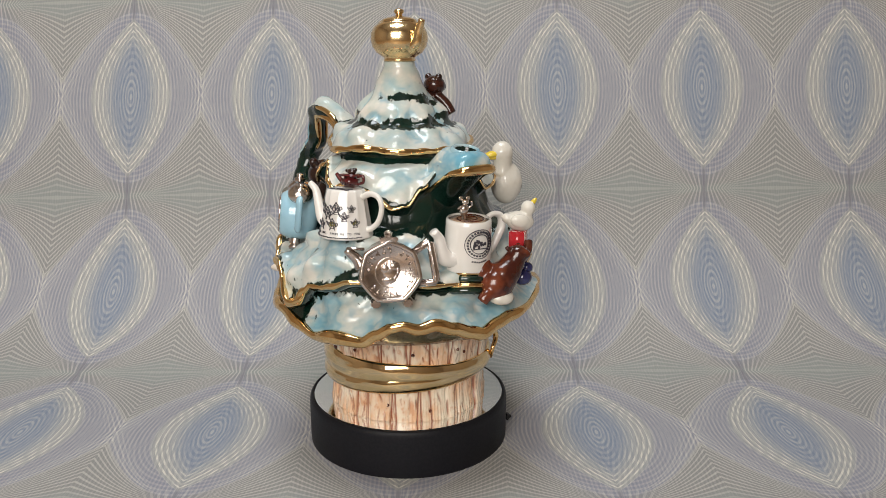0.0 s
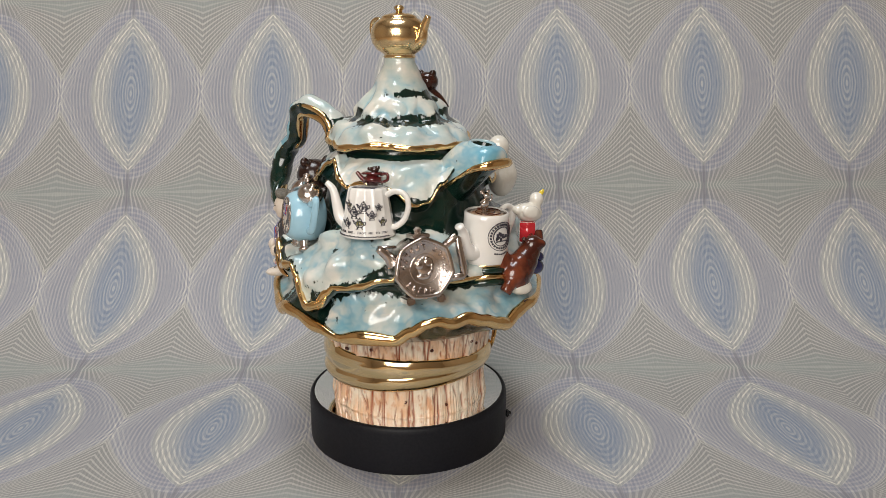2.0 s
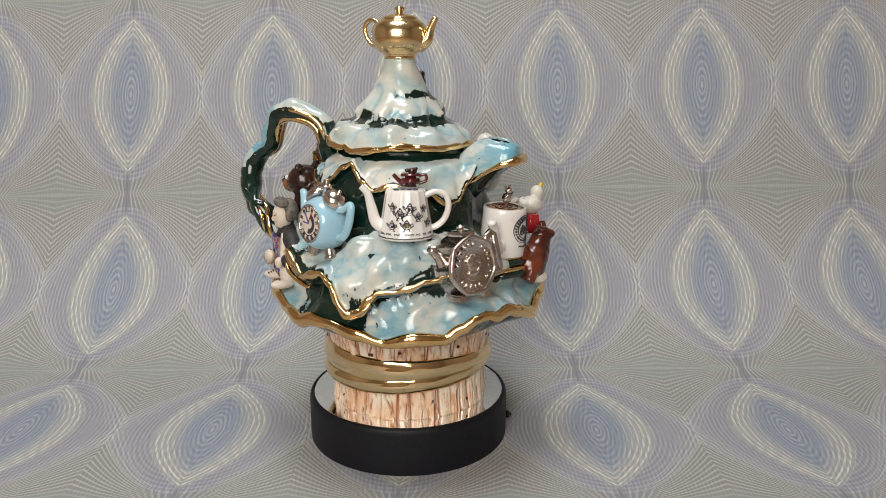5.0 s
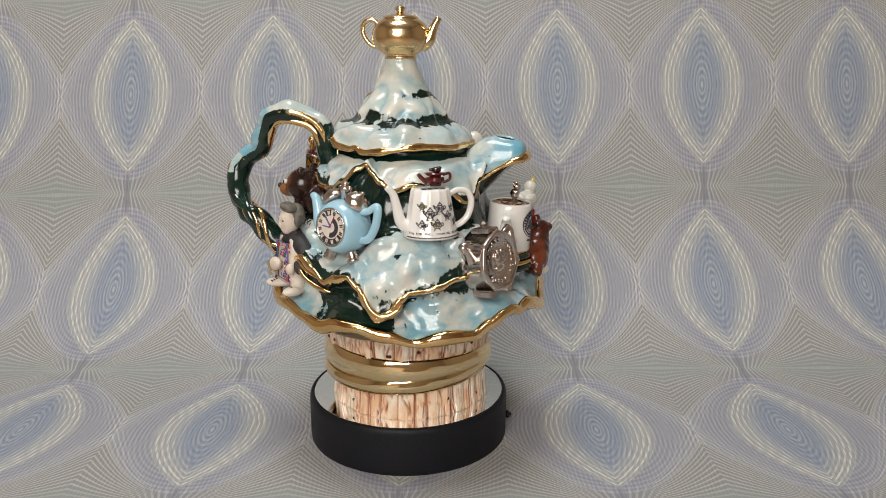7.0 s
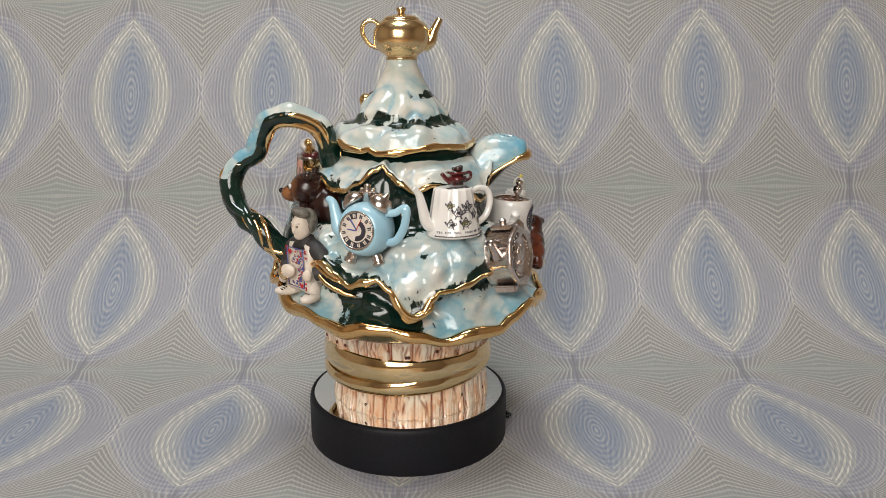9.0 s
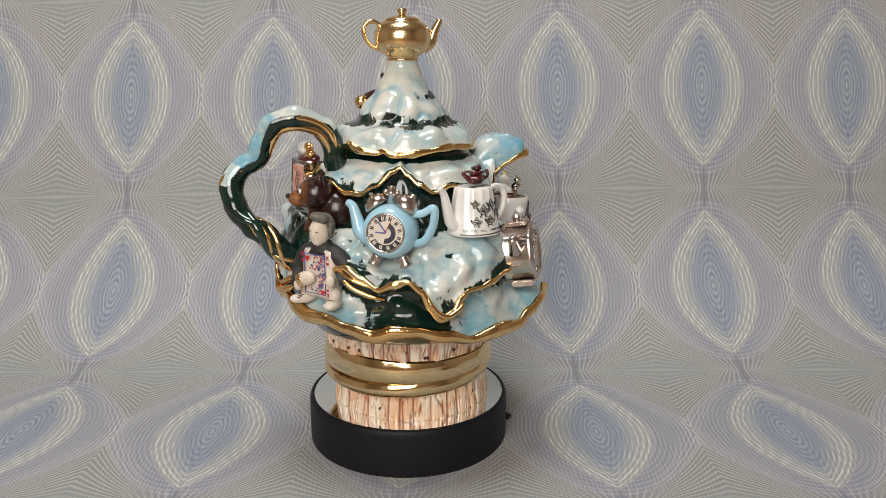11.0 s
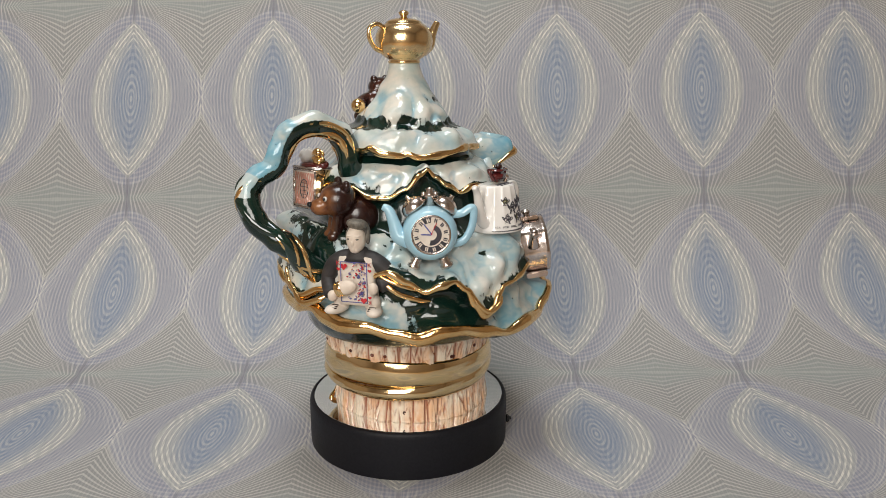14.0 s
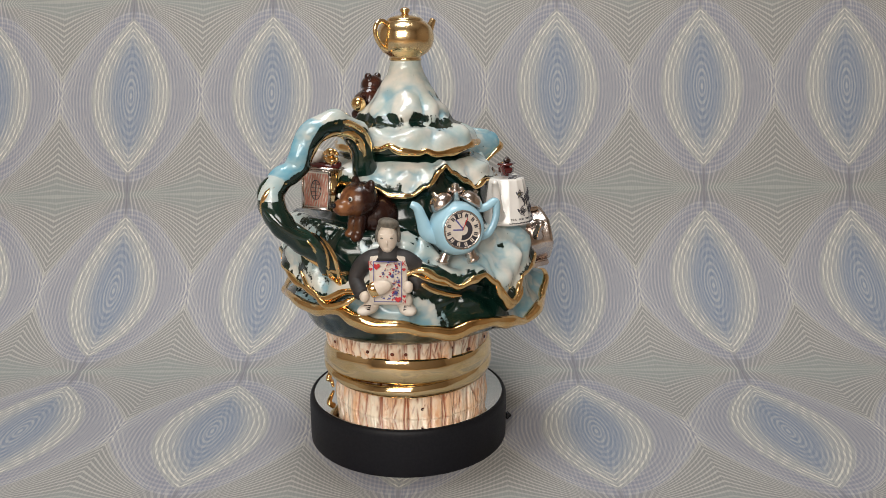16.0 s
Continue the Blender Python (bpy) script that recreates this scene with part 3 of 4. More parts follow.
# ---------------------------------------------------------------- spout and handle of the big pot
def sided_tube(name, path, rad, seg, snow_of, parent, label, m=None, lump=0.0, squash=1.0):
    """A thick glazed tube in the vertical plane of its path; snow_of(t, up) paints the white."""
    n, rings, snow, aqua = len(path), [], [], []
    for i, p in enumerate(path):
        d = (path[min(n - 1, i + 1)] - path[max(0, i - 1)]).normalized()
        s = Vector((0, 1, 0))
        w = d.cross(s)
        t = i / (n - 1)
        ring = []
        for k in range(seg):
            a = 2 * pi * k / seg
            q = s * cos(a) * squash + w * sin(a)
            pt = p + q * rad(t)
            pt += q * (noise.noise(pt * 60) * lump + noise.noise(pt * 130) * lump * .5)
            ring.append(pt)
            sn, aq = snow_of(t, q.z, q)
            snow.append(sn)
            aqua.append(aq)
        rings.append(ring)
    bm = bmesh.new()
    skin_rings(bm, rings, caps=(True, False))
    ob = part(name, bm, SNOW, parent, label, m)
    setattr_points(ob, "snow", snow)
    setattr_points(ob, "aqua", aqua)
    return ob


SPOUT_M = pose(0, 0, 0, 0, 0, -58)
# stations of the spout: distance out, top, gilded side line, underside, half width
SPOUT_ROWS = [(.050, .287, .262, .240, .0200), (.060, .2915, .262, .242, .0215), (.070, .2990, .2640, .246, .0222), (.078, .3035, .2690, .2535, .0220), (.087, .3042, .2750, .2630, .0218),
              (.096, .3030, .2805, .2720, .0212), (.104, .3022, .2845, .2785, .0198), (.1095, .3008, .2862, .2830, .0176), (.1128, .2985, .2870, .2850, .0140), (.1145, .2940, .2876, .2866, .0080)]
HOLE = Vector((.0960, 0, .3030))


def spout():
    rows = row_spline(SPOUT_ROWS, 5)
    rings, snow, aqua, side, other = [], [], [], [], []
    for x, zt, zg, zb, w in rows:
        ring = []
        for k in range(40):
            a = 2 * pi * k / 40
            c, sn = cos(a), sin(a)
            y = w * c * (1 if sn >= 0 else 1 - .25 * abs(sn))
            z = zg + ((zt - zg) * (1 - abs(c) ** 3.2) ** .5 if sn >= 0 else (zb - zg) * abs(sn))
            p = Vector((x, y, z))
            p.z += noise.noise(p * 70) * .0006 * max(0, sn)
            ring.append(p)
            snow.append(1.0 if sn > -.02 else 0.0)
            aqua.append(min(1.0, .30 + (x - .06) * 11 + .25 * (1 - abs(sn))))
        rings.append(ring)
        side.append(Vector((x, w * 1.02, zg - .0006)))
        other.append(Vector((x, -w * 1.02, zg - .0006)))
    bm = bmesh.new()
    skin_rings(bm, rings, caps=(True, True))
    holed = [f for f in bm.faces if (f.calc_center_median() - HOLE).xy.length < .0100 and f.calc_center_median().z > .298]
    bmesh.ops.delete(bm, geom=holed, context="FACES_ONLY")
    bm.verts.index_update()
    ob = part("spout", bm, SNOW, TEAPOT, "broad aqua-topped spout with a bottle-green underside", SPOUT_M)
    setattr_points(ob, "snow", snow)
    setattr_points(ob, "aqua", aqua)
    bm = bmesh.new()
    lathe(bm, [(.0142, -.0050), (.0128, -.0006), (.0114, .0008), (.0100, .0004), (.0090, -.0030), (.0070, -.0120)], 28, Matrix.Translation(HOLE) @ pose(0, 0, 0, 0, 11, 0), caps=(False, True))
    lip = part("spout_lip", bm, SNOW, ob, "glossy aqua pouring lip round a dark hole")
    setattr_points(lip, "snow", [1.0] * 28 * 4 + [0.0] * 56)
    setattr_points(lip, "aqua", [.8] * 28 * 6)
    # the gilded line runs down one side, round the nose and down the other
    path = spline((side + [Vector((.1152, 0, .2870))] + other[::-1])[::2], 3)
    bm = bmesh.new()
    tube(bm, path, lambda t: .0016 + .0030 * math.exp(-((t - .5) / .17) ** 2) + .0005 * noise.noise(Vector((t * 14, 2, 5))), 10)
    part("spout_edge", bm, GOLD, ob, "gold lustre line under the lip")


spout()

HANDLE_M = pose(0, 0, 0, 0, 0, 137)
def bent(r, off, z):
    return (r * cos(radians(off)), r * sin(radians(off)), z)


hp = spline([bent(.064, 6, .262), bent(.0705, 5, .282), bent(.0740, 5, .300), bent(.0800, 4, .3135), bent(.0925, 3, .3215), bent(.1100, 2, .3250), bent(.1260, -1, .3195), bent(.1345, -3.4, .3050), bent(.1395, -4.8, .2900),
             bent(.1520, -6.5, .2810), bent(.1610, -6.7, .2720), bent(.1632, -5.2, .2590), bent(.1600, -2, .2440), bent(.1520, 2, .2330), bent(.1400, 4, .2235), bent(.1290, 6, .2110), bent(.1160, 8, .1980), bent(.108, 8, .190)], 7)


def handle_snow(t, up, q):
    s = .05
    if .16 < t < .36:
        s = .95 if up > .35 else (.0 if up < .1 else .4)
    elif .36 <= t < .62:
        s = .95 if up > .35 or q.x > .45 else (.0 if up < .05 and q.x < .1 else .45)
    elif t > .72 and up > .8:
        s = .5
    return s, (.95 if .34 < t < .54 else .2)


HANDLE = sided_tube("handle", hp, lambda t: float(np.interp(t, [0, .12, .3, .45, .55, .68, .8, .92, 1], [.0112, .0104, .0108, .0101, .0104, .0120, .0108, .0100, .0115])), 20, handle_snow, TEAPOT,
                    "gnarled branch handle, snowy above and green below", HANDLE_M, .0022)


def vine(a, b, turns, rad, off, start=0.0, mat=GOLD, label="gold lustre vine along the handle"):
    bm = bmesh.new()
    path = []
    n = len(hp)
    for i in range(int(a * n), int(b * n)):
        d = (hp[min(n - 1, i + 1)] - hp[max(0, i - 1)]).normalized()
        w = d.cross(Vector((0, 1, 0)))
        ang = start + turns * 2 * pi * (i / n - a) / (b - a)
        path.append(hp[i] + (Vector((0, 1, 0)) * cos(ang) + w * sin(ang)) * off)
    tube(bm, path, lambda t: rad * (.4 + .6 * min(1, 5 * t, 5 * (1 - t))), 8)
    part("gilt_vine" if mat is GOLD else "branch_strand", bm, mat, HANDLE, label)


vine(.06, .50, -.05, .0040, .0084, -.75)
vine(.10, .34, .05, .0028, .0095, -.10)
vine(.06, .50, .05, .0038, .0084, pi + .75)
vine(.50, .99, 1.5, .0026, .0092, -.6)
vine(.56, .99, -1.3, .0024, .0090, .5)
vine(.01, .13, .3, .0026, .0090, .1)
vine(.72, .99, .4, .0028, .0084, -.3)
vine(.60, .99, 1.2, .0020, .0094, 2.2)
vine(.52, .98, 1.4, .0052, .0072, 1.2, GREEN, "dark green twisted branch")
vine(.58, .99, -1.2, .0046, .0072, 2.6, GREEN, "dark green twisted branch")


# ---------------------------------------------------------------- miniature pots
def handle_loop(bm, pts, rad, mi=0, flat=1.0):
    tube(bm, spline(pts, 6), rad, 10, flat=flat, mi=mi)


def gold_finial():
    m = Matrix.Translation((LID_C[0] + .0002, LID_C[1], .3735)) @ pose(0, 0, 0, 0, 0, 125)
    bm = bmesh.new()
    lathe(bm, [(.0145, 0), (.0150, .0012), (.0140, .0026), (.0156, .0040), (.0210, .0075), (.0250, .0130), (.0264, .0190), (.0258, .0250), (.0232, .0305), (.0188, .0342), (.0160, .0354), (.0162, .0362), (.0158, .0368),
               (.0132, .0382), (.0085, .0394), (.0040, .0402)], 40)
    pot = part("finial_teapot", bm, GOLD_PALE, LID, "small shiny gold teapot finial", m)
    bm = bmesh.new()
    lathe(bm, [(.0034, .0395), (.0030, .0415), (.0046, .0432), (.0048, .0446), (.0030, .0462), (.0006, .0468)], 20)
    part("knob", bm, GOLD_PALE, pot)
    bm = bmesh.new()
    tube(bm, spline([(-.0195, 0, .0120), (-.0265, 0, .0165), (-.0300, 0, .0260), (-.0355, 0, .0365)], 7), lambda t: .0068 - .0040 * t, 12)
    part("spout", bm, GOLD_PALE, pot)
    bm = bmesh.new()
    handle_loop(bm, [(.0190, 0, .0300), (.0270, 0, .0345), (.0345, 0, .0310), (.0350, 0, .0220), (.0290, 0, .0130), (.0205, 0, .0100)], .0021)
    part("handle", bm, GOLD_PALE, pot)


def letter(bm, text, size, m, mi):
    cu = bpy.data.curves.new("letter", "FONT")
    cu.body, cu.size, cu.extrude = text, size, .0002
    cu.align_x, cu.align_y = "CENTER", "CENTER"
    ob = bpy.data.objects.new("letter", cu)
    me = ob.to_mesh()
    n = len(bm.faces)
    me.transform(m)
    bm.from_mesh(me)
    ob.to_mesh_clear()
    bm.faces.ensure_lookup_table()
    for f in bm.faces[n:]:
        f.material_index = mi
    bpy.data.objects.remove(ob)


def little_prints(bm, spots, mi0, depth=.0004):
    """Small pots drawn in ink: outlines of body, lid, spout, handle and feet, shaded by strokes."""
    for x, y, z, turn, w, kind in spots:
        c, sn = cos(radians(turn)), sin(radians(turn))
        put = lambda u, v, d=0.0: Vector((x + u * w * c + d * sn, y + u * w * sn - d * c, z + v * w))
        pen = .034 * w
        if kind in (1, 2):
            ball(bm, put(0, 0), (.34 * w, depth * .7, .27 * w), (0, 0, turn), 10, mi0 + 2)
        elif kind == 0:
            ball(bm, put(.06, -.04), (.26 * w, depth * .7, .20 * w), (0, 0, turn), 10, mi0)
        tube(bm, [put(.36 * cos(a), .30 * sin(a), depth) for a in [2 * pi * k / 16 for k in range(17)]], pen * 1.2, 5, mi=mi0)
        for pts, r in (([(-.22, .28), (-.12, .44), (0, .48), (.12, .44), (.22, .28)], 1.2), ([(0, .48), (.02, .60)], 2.0), ([(-.34, -.02), (-.50, .06), (-.56, .26), (-.64, .30)], 1.6),
                       ([(-.36, .14), (-.46, .24), (-.56, .34)], 1.0), ([(.34, .18), (.52, .22), (.56, .02), (.36, -.10)], 1.4), ([(-.18, -.26), (-.26, -.46)], 1.6), ([(.18, -.26), (.26, -.46)], 1.6),
                       ([(-.30, .10), (.30, .12)], .9), ([(-.20, -.12), (.22, -.10)], .9), ([(-.08, .26), (-.12, -.26)], .8), ([(.14, .24), (.12, -.26)], .8), ([(-.34, -.48), (.36, -.47)], .9)):
            tube(bm, [put(u, v, depth) for u, v in pts], pen * r, 5, mi=mi0)
        for k in range(3):
            ball(bm, put(random.uniform(-.2, .2), random.uniform(-.16, .16), depth), (.05 * w, depth * .5, .04 * w), (0, 0, turn), 6, mi0 + 3)


def octagon_pot():
    m = at(-121, .1010, .2295, tilt=-2)
    random.seed(3)
    bm = bmesh.new()
    prof = [(.0232, 0), (.0240, .0010), (.0232, .0030), (.0215, .0120), (.0198, .0220), (.0180, .0330), (.0168, .0390), (.0160, .0405), (.012, .0410)]
    rings = []
    flute = lambda i, z: 1.0 - min(.048, .012 + z * 1.4) * abs(sin(7 * 2 * pi * i / 112)) ** .8
    for r, z in prof:
        rings.append([Vector((r * flute(i, z) * cos(2 * pi * i / 112), r * flute(i, z) * sin(2 * pi * i / 112), z)) for i in range(112)])
    skin_rings(bm, rings, caps=(True, True))
    pot = part("white_mini_pot", bm, WHITE, TEAPOT, "white faceted miniature coffee pot with small printed pots", m)
    bm = bmesh.new()
    tube(bm, spline([(-.0185, 0, .0080), (-.0255, 0, .0130), (-.0290, 0, .0260), (-.0320, 0, .0370), (-.0375, -.001, .0430)], 7), lambda t: .0060 - .0036 * t, 12)
    part("spout", bm, WHITE, pot)
    bm = bmesh.new()
    handle_loop(bm, [(.0165, 0, .0345), (.0240, 0, .0380), (.0325, 0, .0360), (.0360, 0, .0270), (.0325, 0, .0150), (.0250, 0, .0085), (.0200, 0, .0080)], .0030, flat=.8)
    part("handle", bm, WHITE, pot)
    bm = bmesh.new()
    spots = []
    for a, z, w, k in ((-34, .0275, .0070, 2), (-14, .0215, .0100, 0), (10, .0260, .0095, 0), (2, .0125, .0095, 2), (30, .0195, .0075, 0), (-32, .0120, .0085, 0), (48, .0260, .006, 0), (56, .0140, .007, 1)):
        r = .0226 - .145 * z
        spots.append((r * sin(radians(a)) * 1.0, -r * cos(radians(a)) * 1.0, z, a, w, k))
    little_prints(bm, spots, 0, .0007)
    words = "TEA FOR TWO, FROM ME TO YOU"
    for i, ch in enumerate(words):
        a = -62 + 124 * i / (len(words) - 1)
        if ch != " ":
            letter(bm, ch, .0026, Matrix.Translation((.0231 * sin(radians(a)), -.0231 * cos(radians(a)), .0054)) @ pose(0, 0, 0, 0, 0, a) @ pose(0, 0, 0, 90), 0)
    for i in range(28):
        a = -66 + 132 * i / 27
        block(bm, (.0238 * sin(radians(a)), -.0238 * cos(radians(a)), .0022), (.0015, .0010, .0007), (0, 20 * (-1) ** i, a), 0, 0)
    part("print", bm, [INK, INKBLUE, OLIVE, WHITE], pot, "dark printed drawings and a line of writing", smooth=False)
    bm = bmesh.new()
    for i in range(4):
        block(bm, (-.0075 + .0052 * i, -.007 + .001 * (i % 2), .0412), (.0042, .0035, .0006), (0, 0, 10 * (i - 2)), 0)
        block(bm, (-.0075 + .0052 * i, -.011, .0411), (.0042, .0008, .0005), (0, 0, 4 * i), 0)
    part("top_print", bm, INK, pot, smooth=False)
    # the maroon pot on top
    m2 = at(-118.5, .0985, .2712, face=-121)
    bm = bmesh.new()
    block(bm, (0, 0, .0055), (.0150, .0120, .0100), bev=.0028)
    block(bm, (0, 0, .0108), (.0165, .0130, .0016), bev=.0006)
    tube(bm, spline([(-.0065, 0, .003), (-.0105, 0, .0065), (-.0145, 0, .0110)], 5), lambda t: .0024 - .0008 * t, 8)
    handle_loop(bm, [(.0068, 0, .0095), (.0125, 0, .0105), (.0128, 0, .0055), (.0070, 0, .0030)], .0013)
    red = part("maroon_mini_pot", bm, MAROON, TEAPOT, "tiny maroon teapot on the white pot", m2)
    bm = bmesh.new()
    ball(bm, (.0015, 0, .0138), (.0042, .0036, .0026))
    ball(bm, (.004, .0008, .0152), (.0022, .0020, .0018))
    ball(bm, (-.003, 0, .0142), (.0020, .0018, .0016))
    part("lid", bm, DARKBROWN, red, "black lumpy lid")


def mug_pot():
    m = at(-58, .0990, .1985, face=-55, tilt=3) @ Matrix.Diagonal((1.10, 1.10, .98, 1))
    bm = bmesh.new()
    lathe(bm, [(.0175, 0), (.0190, .0008), (.0193, .0025), (.0190, .0200), (.0182, .0400), (.0180, .0452), (.0172, .0462), (.0160, .0460)], 40, caps=(True, False))
    lathe(bm, [(.0160, .0460), (.0158, .0446)], 40, caps=(False, False))
    pot = part("white_mug_pot", bm, WHITE, TEAPOT, "white mug-shaped miniature pot filled with coffee", m)
    bm = bmesh.new()
    lathe(bm, [(.0160, .0444), (.010, .0452), (.0004, .0453)], 32, caps=(True, False))
    cof = part("coffee", bm, COFFEE, pot, "swirled brown coffee")
    bm = bmesh.new()
    tube(bm, [Vector(((.002 + .0008 * i * .45) * cos(i * .42), (.002 + .0008 * i * .42) * sin(i * .42), .0455)) for i in range(34)], .0006, 6, flat=.5)
    part("swirl", bm, REDBROWN, pot)
    bm = bmesh.new()
    tube(bm, spline([(-.0165, 0, .0120), (-.0230, 0, .0140), (-.0270, 0, .0220), (-.0290, 0, .0320), (-.0345, 0, .0390)], 7), lambda t: .0090 - .0052 * min(1, t * 1.2), 14)
    part("spout", bm, WHITE, pot)
    bm = bmesh.new()
    handle_loop(bm, [(.0165, 0, .0420), (.0250, 0, .0460), (.0330, 0, .0430), (.0350, 0, .0340), (.0300, 0, .0220), (.0240, 0, .0130), (.0180, 0, .0090)], .0036, flat=.7)
    part("handle", bm, WHITE, pot)
    bm = bmesh.new()

    def stick(dx, dz, s, turn=0):
        a = radians(-9) + dx / .0190
        block(bm, (.0190 * sin(a), -.0190 * cos(a), .0275 + dz), (s[0], .0010, s[1]), (0, turn, math.degrees(a)), 0)
    for i in range(26):
        a = 2 * pi * i / 26
        stick(.0103 * sin(a), .0108 * cos(a), (.0016, .0016), math.degrees(a))
        stick(.0125 * sin(a), .0130 * cos(a), (.0032, .0005), math.degrees(a))
        stick(.0082 * sin(a), .0086 * cos(a), (.0024, .0006), math.degrees(a))
    random.seed(8)
    for i in range(26):
        stick(random.uniform(-.0055, .0055), random.uniform(-.0035, .0035), (random.uniform(.0008, .0022), random.uniform(.0006, .0028)))
    stick(0, -.0042, (.0130, .0007))
    for i in range(7):
        stick(-.006 + .002 * i, -.0155 - .0010 * (1 - abs(i - 3) / 3), (.0013, .0014))
    part("badge", bm, INK, pot, "round dark printed badge", smooth=False)
    # the silver mouse
    m2 = m @ Matrix.Translation((-.0085, -.0035, .0450)) @ pose(0, 0, 0, 0, 0, -20)
    bm = bmesh.new()
    lathe(bm, [(.0016, 0), (.0022, .002), (.0016, .006), (.0032, .008), (.0040, .0115), (.0030, .0145), (.0016, .0155)], 14)
    ball(bm, (.0005, -.0012, .0180), (.0030, .0032, .0030))
    ball(bm, (-.0026, .0002, .0208), (.0018, .0008, .0020))
    ball(bm, (.0032, .0002, .0208), (.0018, .0008, .0020))
    tube(bm, spline([(.0030, 0, .012), (.006, -.001, .0145), (.0052, -.002, .0185)], 4), .0009, 8)
    tube(bm, spline([(-.0030, 0, .012), (-.005, -.002, .0125), (-.0035, -.004, .0150)], 4), .0009, 8)
    part("silver_mouse", bm, SILVER, TEAPOT, "tiny silver lustre mouse standing in the mug", m2)
    # the gilded saucer steps below the mug
    for z, r, rad, mat in ((.1975, .0195, .0022, GOLD), (.1930, .0215, .0030, GREEN), (.1880, .0235, .0024, GOLD), (.1830, .0230, .0032, GREEN)):
        c = polar(-58, .0985, z)
        path = [c + Vector((r * cos(2 * pi * i / 40), r * sin(2 * pi * i / 40), .0012 * sin(6 * pi * i / 40))) for i in range(40)]
        bm = bmesh.new()
        tube(bm, path, rad, 8, True)
        part("ledge_step", bm, mat, TEAPOT)


def coin_pot():
    m = at(-98.7, .1078, .2045, face=-84, tilt=-9)
    bm = bmesh.new()

    def hept(r, y, bulge=0.0):
        pts = []
        for i in range(7):
            for k in range(6):
                a0, a1 = 2 * pi * i / 7 + pi / 2, 2 * pi * (i + 1) / 7 + pi / 2
                p = Vector((cos(a0), 0, sin(a0))).lerp(Vector((cos(a1), 0, sin(a1))), k / 6)
                p = p.lerp(p.normalized() * .965, .35)
                pts.append(Vector((p.x * r, y, p.z * r)))
        return pts
    skin_rings(bm, [hept(.0235, .004), hept(.0262, .002), hept(.0268, 0), hept(.0262, -.003), hept(.0262, -.022), hept(.0272, -.0235), hept(.0272, -.0262), hept(.0262, -.0275), hept(.0240, -.0275), hept(.0232, -.0262), hept(.0228, -.0258)], caps=(True, True))
    pot = part("silver_coin_pot", bm, SILVER, TEAPOT, "silver lustre seven-sided coin-shaped miniature teapot", m)
    bm = bmesh.new()
    # relief: a ring of raised marks round a plain raised disc
    lathe(bm, [(.0118, 0), (.0124, .0006), (.0130, 0)], 40, Matrix.Translation((0, -.0256, 0)) @ pose(0, 0, 0, 90), caps=(False, False))
    for i in range(22):
        a = 2 * pi * i / 22 + .1
        if i not in (4, 11, 12, 18):
            block(bm, (.0178 * cos(a), -.0262, .0178 * sin(a)), (.0010, .0014, .0044), (0, -math.degrees(a) + 90, 0), .0004)
            block(bm, ((.0178 + .0014 * (i % 3 - 1)) * cos(a + .07), -.0262, (.0178 + .0014 * (i % 3 - 1)) * sin(a + .07)), (.0026, .0014, .0010), (0, -math.degrees(a) + 90, 0), .0004)
    ball(bm, (.0005, -.0256, .0015), (.0072, .0022, .0090))
    ball(bm, (-.004, -.0262, .0035), (.0042, .0018, .0040))
    ball(bm, (.003, -.0262, .0050), (.0045, .0020, .0042))
    ball(bm, (-.001, -.0262, -.0060), (.0060, .0016, .0030))
    for i in range(9):
        a = random.uniform(0, 2 * pi)
        ball(bm, (.0062 * cos(a), -.0268, .0015 + .0070 * sin(a)), (.0018, .0012, .0016), seg=8)
    part("relief", bm, SILVER, pot, "raised coin relief")
    bm = bmesh.new()
    tube(bm, spline([(-.0225, -.013, .0040), (-.0265, -.013, .0110), (-.0350, -.014, .0190)], 5), lambda t: .0062 - .0030 * t, 10)
    block(bm, (-.0275, -.014, .0195), (.0150, .0060, .0022), (0, 4, 0), .0006)
    part("spout", bm, SILVER, pot)
    bm = bmesh.new()
    tube(bm, [Vector(p) for p in ((.0200, -.014, .0140), (.0330, -.014, .0235), (.0350, -.014, .0215), (.0395, -.014, -.0090), (.0380, -.014, -.0110), (.0230, -.014, -.0120))], .0034, 8)
    part("handle", bm, SILVER, pot)
    for x in (-.0125, .0140):
        bm = bmesh.new()
        block(bm, (x, -.014, -.0265), (.0075, .0200, .0060), (0, 0, 0), .0012)
        part("foot", bm, SILVER, pot, smooth=False)
    bm = bmesh.new()
    block(bm, (0, -.013, .0265), (.0150, .0200, .0040), bev=.001)
    lathe(bm, [(.0030, 0), (.0030, .0020), (.0036, .0040), (.0012, .0060)], 10, Matrix.Translation((0, -.013, .0280)))
    part("lid", bm, SILVER, pot, smooth=False)


